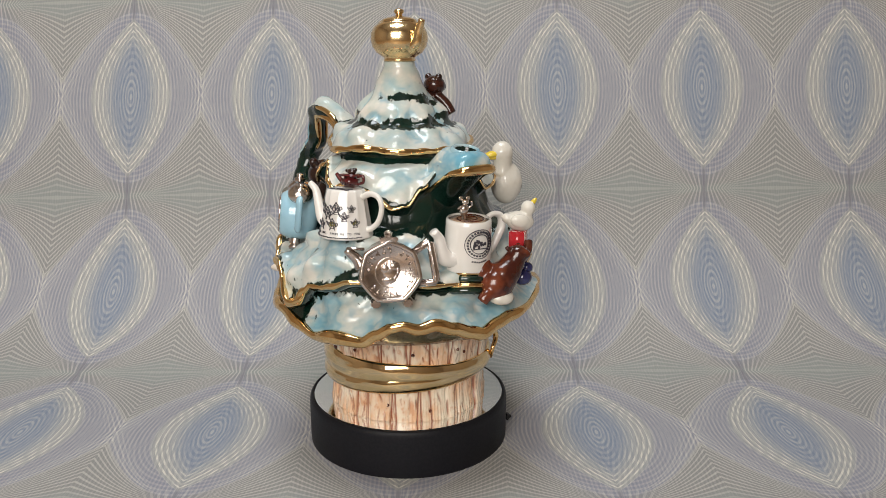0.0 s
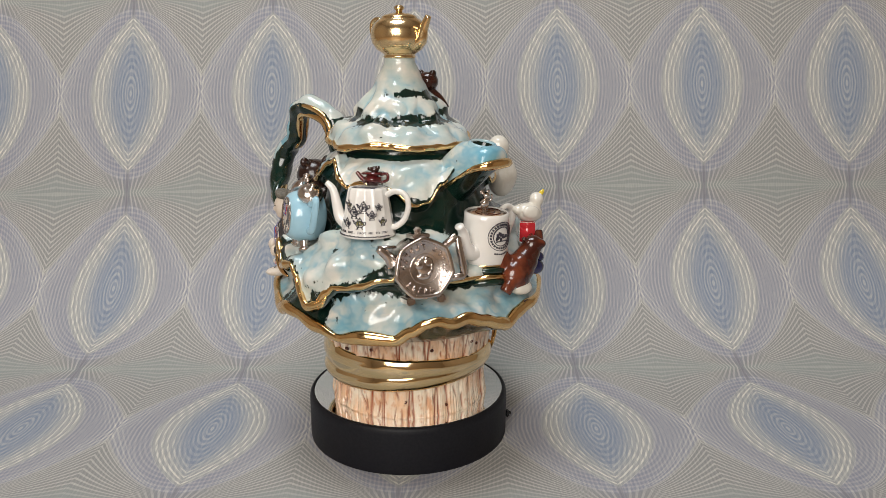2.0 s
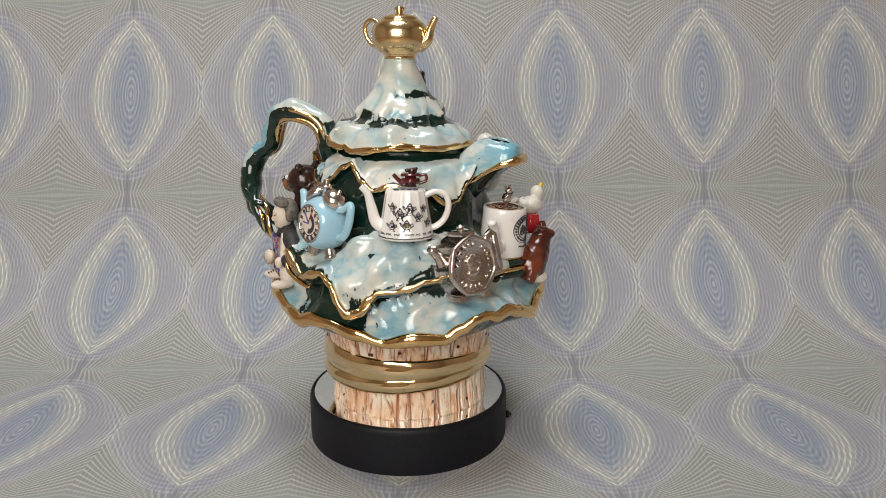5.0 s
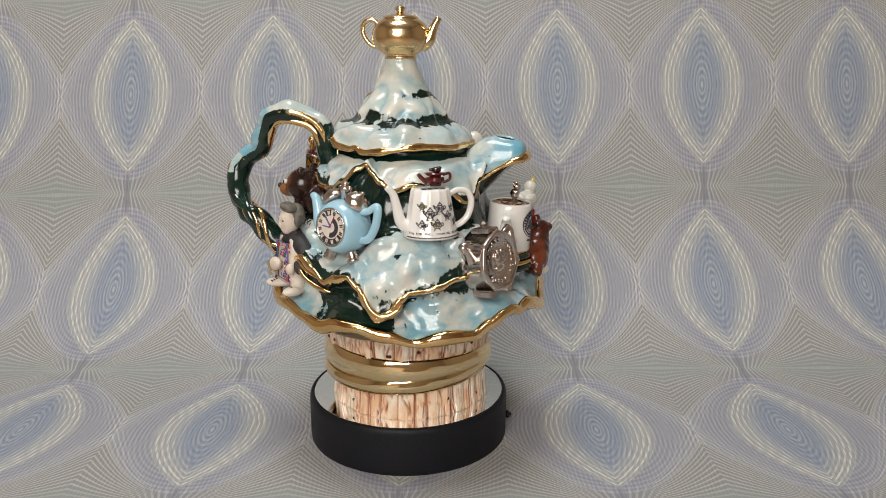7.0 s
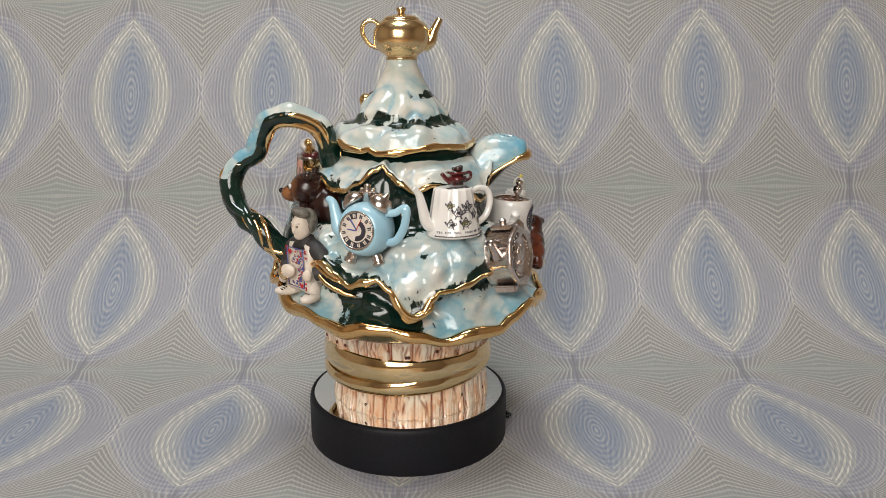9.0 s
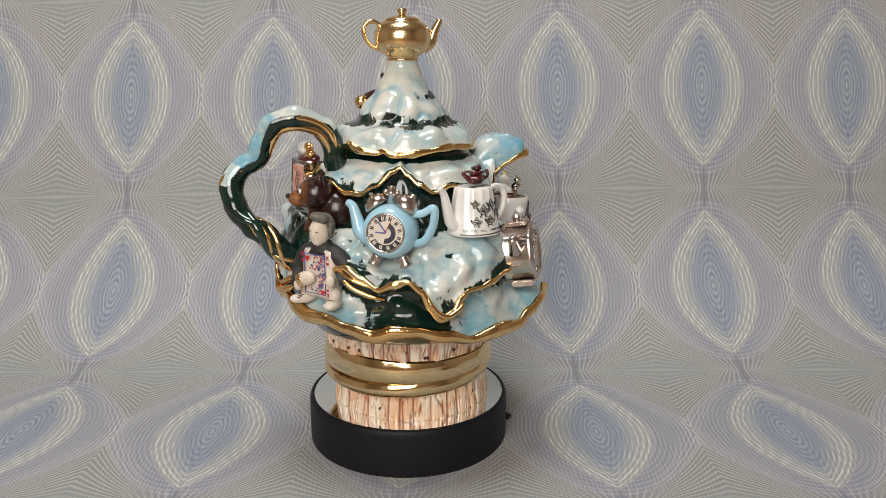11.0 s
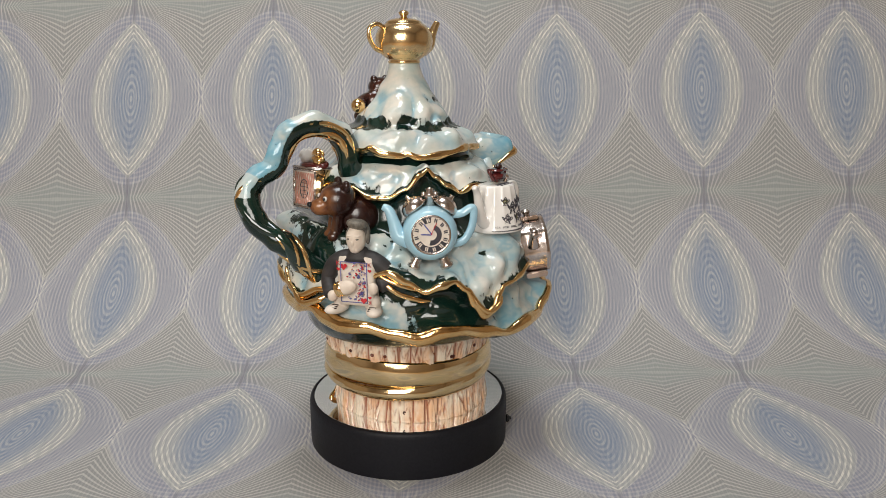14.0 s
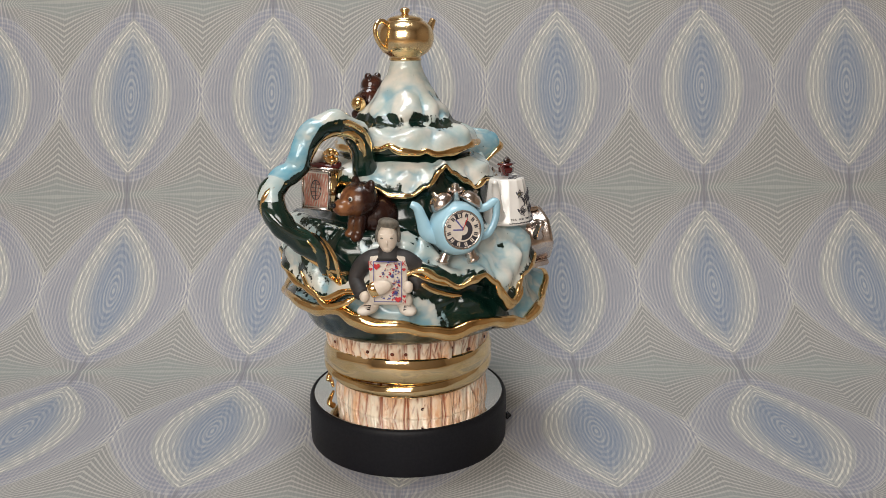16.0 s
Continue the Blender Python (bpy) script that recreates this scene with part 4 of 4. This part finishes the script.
def clock_pot():
    m = at(-163.4, .1050, .2365, face=-172, tilt=-6)
    turn = pose(0, 0, 0, 90)
    bm = bmesh.new()
    lathe(bm, [(.012, -.018), (.0190, -.015), (.0225, -.009), (.0236, -.002), (.0230, .006), (.0215, .0105), (.0195, .0140), (.0175, .0158), (.0163, .0160), (.0160, .0152)], 44, turn)
    pot = part("blue_clock_pot", bm, BLUE, TEAPOT, "pale blue alarm-clock miniature teapot with bells", m)
    bm = bmesh.new()
    lathe(bm, [(.0158, .0152), (.0166, .0166), (.0158, .0172), (.0150, .0162)], 44, turn, caps=(False, False))
    part("bezel", bm, SILVER, pot, "thin silver bezel")
    bm = bmesh.new()
    lathe(bm, [(.0155, .0150), (.0152, .0160), (.0002, .0160)], 44, turn, caps=(True, False))
    part("dial", bm, CREAM, pot, "cream dial", smooth=False)
    bm = bmesh.new()
    for i in range(12):
        a = 2 * pi * (i + .5) / 12
        dark = i in (4, 5, 6, 7, 11)
        # dark quarters of the letter ring and the bars that stand for its letters
        if dark:
            ring = [[], []]
            for k in range(5):
                b = 2 * pi * (i + k / 4) / 12
                ring[0].append(Vector((.0100 * sin(b), -.0162, .0100 * cos(b))))
                ring[1].append(Vector((.0148 * sin(b), -.0162, .0148 * cos(b))))
            skin_rings(bm, ring, closed_u=False, mi=0)
        block(bm, (.0124 * sin(a), -.0163, .0124 * cos(a)), (.0010, .0005, .0034), (0, math.degrees(a), 0), 0, 1 if dark else 0)
        block(bm, (.0124 * sin(a + .12), -.0163, .0124 * cos(a + .12)), (.0009, .0005, .0030), (0, math.degrees(a), 0), 0, 1 if dark else 0)
    for k in range(12):
        a = 2 * pi * k / 12
        block(bm, (.0148 * sin(a), -.0164, .0148 * cos(a)), (.0006, .0005, .0012), (0, math.degrees(a), 0), 0, 0)
    ring = [[], []]
    for k in range(19):
        b = radians(20 + 170 * k / 18)
        ring[0].append(Vector((.0002, -.0163, 0)) + Vector((.0045 * sin(b), 0, .0045 * cos(b))))
        ring[1].append(Vector((.0088 * sin(b), -.0163, .0088 * cos(b))))
    skin_rings(bm, ring, closed_u=False, mi=0)
    part("dial_print", bm, [INK, CREAM], pot, "dark ring of bars on the dial", smooth=False)
    bm = bmesh.new()
    block(bm, (-.0042, -.0169, .0003), (.0085, .0006, .0010), (0, 3, 0), 0, 0)
    block(bm, (-.0028, -.0170, .0048), (.0010, .0006, .0110), (0, -38, 0), 0, 0)
    block(bm, (.0022, -.0171, .0050), (.0005, .0006, .0105), (0, 26, 0), 0, 1)
    part("pointer_print", bm, [INKBLUE, RED], pot, "blue and red clock pointers", smooth=False)
    bm = bmesh.new()
    tube(bm, spline([(-.0175, 0, -.0060), (-.0265, 0, -.0020), (-.0300, 0, .0080), (-.0340, 0, .0190), (-.0395, .001, .0225)], 7), lambda t: .0080 - .0052 * t, 12)
    part("spout", bm, BLUE, pot)
    bm = bmesh.new()
    handle_loop(bm, [(.0190, 0, .0150), (.0270, 0, .0160), (.0350, 0, .0205), (.0375, 0, .0170), (.0355, 0, .0040), (.0290, 0, -.0070), (.0200, 0, -.0100)], .0028, flat=1.3)
    part("handle", bm, BLUE, pot)
    for x in (-.0125, .0125):
        bm = bmesh.new()
        mm = Matrix.Translation((x * .88, .001, .0190)) @ pose(0, 0, 0, 0, 36 * (1 if x > 0 else -1), 0)
        lathe(bm, [(.0112, .0015), (.0114, .0035), (.0098, .0078), (.0058, .0108), (.0022, .0116), (.0018, .0145), (.0004, .0150)], 24, mm)
        part("bell", bm, SILVER, pot, "silver lustre bell")
        bm = bmesh.new()
        mm = Matrix.Translation((x * .85, -.001, -.0205)) @ pose(0, 0, 0, 0, 180 - 24 * (1 if x > 0 else -1), 0)
        lathe(bm, [(.0040, 0), (.0048, .0014), (.0040, .0026), (.0052, .0042), (.0042, .0058), (.0058, .0076), (.0056, .0098), (.0026, .0112)], 16, mm)
        part("foot", bm, SILVER, pot, "silver lustre ball foot")
    bm = bmesh.new()
    lathe(bm, [(.0040, .0215), (.0040, .0300), (.0052, .0310), (.0050, .0335), (.0028, .0350), (.0034, .0372), (.0006, .0385)], 16)
    ball(bm, (-.005, 0, .0325), .0024)
    ball(bm, (.005, 0, .0325), .0024)
    part("hammer", bm, SILVER, pot, "silver lustre bell striker")


octagon_pot()
mug_pot()
coin_pot()
clock_pot()
gold_finial()


# ---------------------------------------------------------------- figurines, each one plain mesh
def heart(bm, x, y, z, s, mi):
    pts = []
    for k in range(20):
        a = 2 * pi * k / 20
        pts.append(Vector((x + s * .062 * 16 * sin(a) ** 3, y, z + s * .062 * (13 * cos(a) - 5 * cos(2 * a) - 2 * cos(3 * a) - cos(4 * a)))))
    vs = [bm.verts.new(p) for p in pts]
    bm.faces.new(vs).material_index = mi


def cast(ob, voxel, turns):
    """Melts the lumps of a figurine into one smooth casting."""
    r = ob.modifiers.new("cast", "REMESH")
    r.mode, r.voxel_size, r.use_smooth_shade = "VOXEL", voxel, True
    w = ob.modifiers.new("soften", "SMOOTH")
    w.factor, w.iterations = .5, turns
    return ob


def card_figure():
    m = at(165.0, .1170, .1690, face=168)
    bm = bmesh.new()
    # shoes, tunic, arms, neck, head
    for x, tn in ((-.0170, -28), (.0165, 18)):
        ball(bm, (x, -.0070, .0042), (.0072, .0125, .0045), (0, 0, tn), 16, 0)
        ball(bm, (x * .82, -.002, .0100), (.0072, .0075, .0085), (0, 0, 0), 14, 0)
    skin_rings(bm, [[Vector((sx * w * (1 - .1 * (abs(k - 6) > 5)), y0 + d * cy, z)) for k, (sx, cy) in enumerate(((-1, -.6), (-.9, -.95), (-.5, -1), (0, -1), (.5, -1), (.9, -.95), (1, -.6), (1, .6), (.9, .95), (.5, 1), (0, 1), (-.5, 1), (-.9, .95), (-1, .6)))]
                    for w, d, z, y0 in ((.0165, .0085, .0090, -.001), (.0170, .0088, .0120, -.001), (.0165, .0082, .0300, 0), (.0170, .0078, .0420, .001), (.0160, .0070, .0490, .0015), (.011, .005, .0515, .002))], caps=(True, True), mi=0)
    for s in (-1, 1):
        tube(bm, spline([(s * .0070, .003, .0465), (s * .0150, .002, .0450), (s * .0230, .003, .0390), (s * .0275, .002, .0270 + .003 * (s > 0)), (s * .0210, -.007 + .002 * s, .0215 + .0045 * s)], 6), lambda t: .0082 - .0020 * t, 14, mi=1)
        ball(bm, (s * .0182 - .001, -.0100, .0205 + .0042 * s), (.0044, .0042, .0052), (0, 0, 0), 14, 3)
    ball(bm, (-.0060, -.0145, .0255), (.0105, .0048, .0062), (0, -14, 0), 16, 3)
    lathe(bm, [(.0060, -.0032), (.0066, -.0028), (.0064, 0), (.0066, .0028), (.0060, .0032)], 20, Matrix.Translation((-.0110, -.0140, .0235)) @ pose(0, 0, 0, 0, 66, 0) @ Matrix.Diagonal((1, .8, 1, 1)), mi=5)
    lathe(bm, [(.0150, .0460), (.0125, .0500), (.0095, .0530), (.0080, .0560)], 20, Matrix.Translation((0, .0025, 0)) @ Matrix.Diagonal((1, .75, 1, 1)), mi=1)
    ball(bm, (0, -.0018, .0645), (.0082, .0090, .0118), (4, 0, 0), 22, 3)
    ball(bm, (0, -.0040, .0575), (.0052, .0052, .0048), (0, 0, 0), 16, 3)
    ball(bm, (0, -.0080, .0685), (.0062, .0024, .0013), (0, 0, 0), 14, 3)
    for s in (-1, 1):
        ball(bm, (s * .0036, -.0094, .0660), (.0017, .0009, .0008), (0, 0, 0), 8, 2)
    ball(bm, (0, .0050, .0690), (.0100, .0082, .0112), (0, 0, 0), 22, 2)
    ball(bm, (.001, -.0020, .0770), (.0090, .0078, .0048), (-14, 8, 0), 18, 2)
    for s in (-1, 1):
        ball(bm, (s * .0088, .0028, .0655), (.0020, .0036, .0060), (0, 0, 0), 12, 2)
    ball(bm, (0, -.0098, .0625), (.0015, .0022, .0028), (0, 0, 0), 10, 3)
    # the printed playing card
    heart(bm, -.0090, -.0092, .0420, .0032, 4)
    heart(bm, -.0138, -.0088, .0395, .0017, 4)
    heart(bm, .0138, -.0088, .0395, .0017, 4)
    heart(bm, .0088, -.0105, .0140, .0030, 4)
    heart(bm, .0140, -.0098, .0165, .0016, 4)
    up = pose(0, 0, 0, 90)
    letter(bm, "K", .0055, Matrix.Translation((-.0138, -.0088, .0445)) @ up, 4)
    letter(bm, "K", .0055, Matrix.Translation((.0138, -.0088, .0445)) @ up, 4)
    letter(bm, "K", .0050, Matrix.Translation((.0140, -.0100, .0125)) @ up @ pose(0, 0, 0, 0, 0, 180), 4)
    random.seed(21)
    for i in range(150):
        x, z = random.uniform(-.0065, .0105), random.uniform(.0135, .0455)
        if -.012 < x < .004 and .018 < z < .033 or (x < -.002 and z > .037):
            continue
        block(bm, (x, -.0093 - .00004 * (i % 5) - .0008 * (z < .03), z), (random.uniform(.0005, .0022), .0008, random.uniform(.0004, .0011)), (0, random.uniform(-60, 60), 0), 0, random.choice((4, 6, 6, 6, 8)))
    for x0, x1, z0, z1 in ((-.0112, .0118, .0462, .0462), (-.0112, .0118, .0118, .0118), (-.0112, -.0112, .0118, .0462), (.0118, .0118, .0118, .0462)):
        block(bm, ((x0 + x1) / 2, -.0094 - .0006 * (z0 + z1 < .06), (z0 + z1) / 2), (abs(x1 - x0) + .0005, .0008, abs(z1 - z0) + .0005), bev=0, mi=6)
    # laces
    for x in (-.0170, .0165):
        for k in range(3):
            block(bm, (x, -.0105 - .0022 * k, .0082 - .0008 * k), (.0058, .0010, .0010), (0, 0, 0), 0, 9)
    return part("card_figurine", bm, [CREAM, JUMPER, HAIR, SKIN, RED, GOLD, INKBLUE, YELLOW, PINKCARD, DARKBROWN], TEAPOT, "crouching painted figurine in a playing-card tunic", m)


def bear_by_handle():
    m = at(148, .0975, .2250, face=116)
    bm = bmesh.new()
    ball(bm, (0, .020, .0190), (.0165, .0180, .0190), (10, 0, 0), 20)
    ball(bm, (0, .001, .0350), (.0172, .0168, .0156), (0, 0, 0), 22)
    ball(bm, (0, -.0135, .0305), (.0092, .0110, .0080), (0, 0, 0), 18)
    ball(bm, (0, -.0085, .0390), (.0085, .0060, .0040), (0, 0, 0), 14)
    for s in (-1, 1):
        ball(bm, (s * .0126, .0050, .0482), (.0052, .0038, .0058), (0, s * 20, 0), 14)
        ball(bm, (s * .0052, -.0020, .0140), (.0056, .0058, .0150), (-8, s * 6, 0), 16)
        ball(bm, (s * .0056, -.0050, .0045), (.0058, .0066, .0050), (0, 0, 0), 14)
    ob = cast(part("bear_figurine", bm, FAWN, TEAPOT, "glossy brown ceramic bear peering past the handle", m), .0010, 10)
    bm = bmesh.new()
    ball(bm, (0, -.0242, .0330), (.0032, .0024, .0024), (0, 0, 0), 10)
    part("nose", bm, BLACKGLOSS, ob)
    for s in (-1, 1):
        bm = bmesh.new()
        ball(bm, (s * .0094, -.0130, .0385), (.0022, .0018, .0022), (0, 0, 0), 12)
        eye = part("eye", bm, WHITE, ob, "white glazed eye")
        bm = bmesh.new()
        ball(bm, (s * .0104, -.0142, .0386), (.0014, .0012, .0015), (0, 0, 0), 10)
        part("pupil", bm, BLACKGLOSS, eye)


def lid_bear():
    bm = bmesh.new()
    P = polar
    ball(bm, P(56, .0380, .3340), (.0120, .0115, .0150), (0, 0, 56), 18)
    ball(bm, P(45, .0400, .3500), (.0105, .0110, .0095), (0, 0, 45), 18)
    ball(bm, P(44, .0485, .3485), (.0055, .0052, .0046), (0, 0, 44), 12)
    for d in (-10, 10):
        ball(bm, P(45 + d, .0395, .3578), (.0040, .0036, .0038), (0, 0, 45), 10)
    tube(bm, spline([P(42, .040, .341), P(33, .046, .333), P(27, .050, .323)], 5), .0054, 10)
    tube(bm, spline([P(66, .041, .341), P(80, .043, .338), P(90, .042, .335)], 5), .0052, 10)
    ball(bm, P(80, .0430, .3240), (.0080, .0070, .0062), (0, 0, 80), 14)
    ob = cast(part("lid_bear_figurine", bm, BROWN, LID, "glossy dark brown bear with a gold ball on the lid"), .0009, 5)
    bm = bmesh.new()
    ball(bm, P(94, .0440, .3345), .0068, (0, 0, 0), 18)
    part("gold_ball", bm, GOLD, ob, "gold lustre ball")


def big_duck():
    m = at(-1, .0945, .2420, face=-150) @ Matrix.Diagonal((.84, .84, .95, 1))
    bm = bmesh.new()
    ball(bm, (0, .003, .0180), (.0170, .0185, .0215), (-10, 0, 0), 22)
    ball(bm, (0, .0140, .0140), (.0095, .0100, .0080), (20, 0, 0), 16)
    for s in (-1, 1):
        ball(bm, (s * .0120, .004, .0190), (.0050, .0120, .0105), (10, 0, 0), 14)
    lathe(bm, [(.0125, .028), (.0105, .036), (.0110, .044)], 18, Matrix.Translation((0, -.003, 0)))
    ball(bm, (0, -.004, .0490), (.0122, .0125, .0120), (0, 0, 0), 20)
    duck = cast(part("duck_figurine", bm, CREAMGLAZE, TEAPOT, "large white ceramic duck with a yellow bill", m), .0011, 7)
    bm = bmesh.new()
    ball(bm, (-.002, -.0170, .0480), (.0072, .0095, .0034), (8, 0, 0), 14)
    ball(bm, (-.002, -.0160, .0450), (.0060, .0075, .0026), (-4, 0, 0), 12)
    part("bill", bm, YELLOW, duck, "yellow glazed bill")


def small_duck():
    m = at(-33, .1215, .2275, face=10)
    bm = bmesh.new()
    ball(bm, (0, .001, .0085), (.0098, .0132, .0090), (10, 0, 0), 20)
    ball(bm, (0, .0130, .0115), (.0060, .0050, .0045), (40, 0, 0), 14)
    for s in (-1, 1):
        ball(bm, (s * .0075, .003, .0100), (.0035, .0090, .0060), (10, 0, 0), 12)
    ball(bm, (0, -.0055, .0150), (.0052, .0054, .0060), (0, 0, 0), 16)
    ball(bm, (0, -.0065, .0200), (.0066, .0068, .0068), (0, 0, 0), 16)
    duck = cast(part("small_duck_figurine", bm, CREAMGLAZE, TEAPOT, "small white ceramic duck on a red box", m), .0008, 5)
    bm = bmesh.new()
    ball(bm, (0, -.0110, .0250), (.0022, .0050, .0022), (-50, 0, 0), 10)
    part("bill", bm, YELLOW, duck, "yellow glazed bill")
    bm = bmesh.new()
    block(bm, (0, 0, .0090), (.0140, .0140, .0180), (0, 0, 0), .001, 0)
    for x in (-.0045, .0005, .0055):
        block(bm, (x, 0, .0090), (.0024, .0146, .0184), (0, 0, 0), .0004, 1)
    part("candy_box", bm, [RED, WHITE], TEAPOT, "red and white striped box", at(-34, .1200, .2095, face=-20))


def climbing_bear():
    bm = bmesh.new()
    P = polar
    ball(bm, P(-51, .1230, .1860), (.0150, .0165, .0160), (0, 12, -50), 20, 0)
    ball(bm, P(-46, .1270, .1970), (.0125, .0115, .0135), (0, 20, -50), 18, 0)
    ball(bm, P(-42.5, .1310, .2110), (.0098, .0095, .0090), (0, 0, -40), 18, 0)
    ball(bm, P(-42, .1385, .2125), (.0052, .0050, .0044), (0, 0, -40), 12, 0)
    for d in (-4, 3):
        ball(bm, P(-42.5 + d, .1270, .2175), (.0030, .0030, .0026), (0, 0, 0), 10, 0)
    ball(bm, P(-48.5, .1250, .1920), (.0140, .0140, .0150), (0, 15, -48), 18, 0)
    ball(bm, P(-44, .1290, .2040), (.0105, .0100, .0110), (0, 15, -44), 18, 0)
    tube(bm, spline([P(-40, .132, .204), P(-36, .132, .212), P(-34, .130, .220)], 5), .0045, 10, mi=0)
    tube(bm, spline([P(-54, .128, .184), P(-58, .128, .180), P(-60, .127, .175)], 5), .0058, 10, mi=0)
    ball(bm, P(-55, .1130, .1950), (.0110, .0110, .0170), (0, 0, 0), 16)
    ob = cast(part("climbing_bear_figurine", bm, REDBROWN, TEAPOT, "glossy reddish-brown bear climbing beside the mug"), .0010, 16)
    bm = bmesh.new()
    ball(bm, P(-50.5, .1270, .1765), (.0125, .0125, .0072), (0, 10, -50), 14)
    part("belly", bm, CREAMGLAZE, ob, "cream glazed belly")
    bm = bmesh.new()
    ball(bm, P(-38, .1300, .1880), (.0090, .0085, .0075), (0, 0, 0), 14)
    ball(bm, P(-36, .1320, .1960), (.0055, .0050, .0050), (0, 0, 0), 12)
    part("navy_bundle", bm, NAVY, ob, "navy glazed bundle")


def card_box():
    m = at(119, .0975, .2450, face=144, tilt=-4) @ Matrix.Translation((.0028, 0, 0)) @ Matrix.Diagonal((1.24, 1, 1, 1))
    bm = bmesh.new()
    block(bm, (0, .0015, .0190), (.0240, .0170, .0360), (0, 0, 0), .0012, 0)
    box = part("card_box", bm, [CREAM], TEAPOT, "upright box of playing cards with a striped red back", m)
    for i in range(11):
        bm = bmesh.new()
        x = -.0090 + .0018 * i
        tube(bm, [Vector((x + .0006 * sin(k * .9 + i), -.0072, .0045 + .0290 * k / 14)) for k in range(15)], .0007, 6)
        part("card_stripe", bm, PINKCARD, box)
    bm = bmesh.new()
    for c, s in (((0, -.0073, .0022), (.0244, .0016, .0022)), ((0, -.0073, .0360), (.0244, .0016, .0022)), ((-.0112, -.0073, .0190), (.0020, .0016, .0340)), ((.0112, -.0073, .0190), (.0020, .0016, .0340))):
        block(bm, c, s, (0, 0, 0), .0005)
    part("card_border", bm, SILVER, box, "pale lustre border")
    bm = bmesh.new()
    block(bm, (.0128, .0015, .0190), (.0030, .0178, .0370), (0, 0, 0), .0012)
    part("spine", bm, GOLD_SATIN, box, "dull gold lustre spine")
    bm = bmesh.new()
    tube(bm, [Vector((.0042 * cos(a), -.0076, .0190 + .0085 * sin(a))) for a in [2 * pi * k / 24 for k in range(24)]], .0004, 6)
    for k in range(4):
        block(bm, (0, -.0077, .0140 + .0034 * k), (.0074 - .002 * (k in (0, 3)), .0005, .0005), bev=0)
    block(bm, (0, -.0077, .0190), (.0005, .0005, .0160), bev=0)
    part("card_emblem", bm, INK, box)
    bm = bmesh.new()
    block(bm, (.001, .0010, .0378), (.0280, .0188, .0024), (0, 0, 0), .0008)
    part("box_rim", bm, SILVER, box, "pale lustre rim")
    bm = bmesh.new()
    ball(bm, (.002, 0, .0395), (.0125, .0080, .0040))
    ball(bm, (.010, .002, .0410), (.0060, .0060, .0050))
    part("box_top", bm, MAROON, box, "dark maroon glazed top")
    bm = bmesh.new()
    block(bm, (-.003, 0, .0480), (.0130, .0130, .0130), (18, 24, 30), .0032)
    part("die", bm, WHITE, TEAPOT, "white ceramic die on the card box", m)
    bm = bmesh.new()
    ball(bm, (.0095, -.001, .0450), (.0050, .0050, .0045))
    ball(bm, (.0095, -.003, .0520), (.0040, .0038, .0042))
    tube(bm, [Vector((.0095 + .0055 * cos(a), -.002, .0490 + .0055 * sin(a))) for a in [2 * pi * k / 20 for k in range(20)]], .0014, 8, True)
    part("gold_charm", bm, GOLD, TEAPOT, "small gold lustre charm beside the die", m)


card_figure()
bear_by_handle()
lid_bear()
big_duck()
small_duck()
climbing_bear()
card_box()


# ---------------------------------------------------------------- movement
TURN = [(0, 0), (.5, 3.07), (1, 6.2), (1.5, 9.2), (2, 12.12), (2.5, 15.12), (3, 18.18), (3.5, 21.25), (4, 24.42), (6.5, 39.65), (7, 42.6), (7.5, 45.68), (8, 48.75), (8.5, 51.65), (9, 54.45),
        (11.5, 69.2), (12, 72.2), (12.5, 75.15), (13, 78.05), (13.5, 81.05), (14, 84.13), (14.5, 87.25), (15, 90.55), (15.5, 93.9), (16, 97.24)]


def motions():
    walk(TEAPOT, [(t, pose(0, 0, 0, 0, 0, a)) for t, a in TURN])
    walk(LID, [(t, pose(0, 0, 0, 0, 0, a)) for t, a in TURN])
    walk(DISC, [(t, pose(0, 0, 0, 0, 0, a)) for t, a in TURN])


motions()
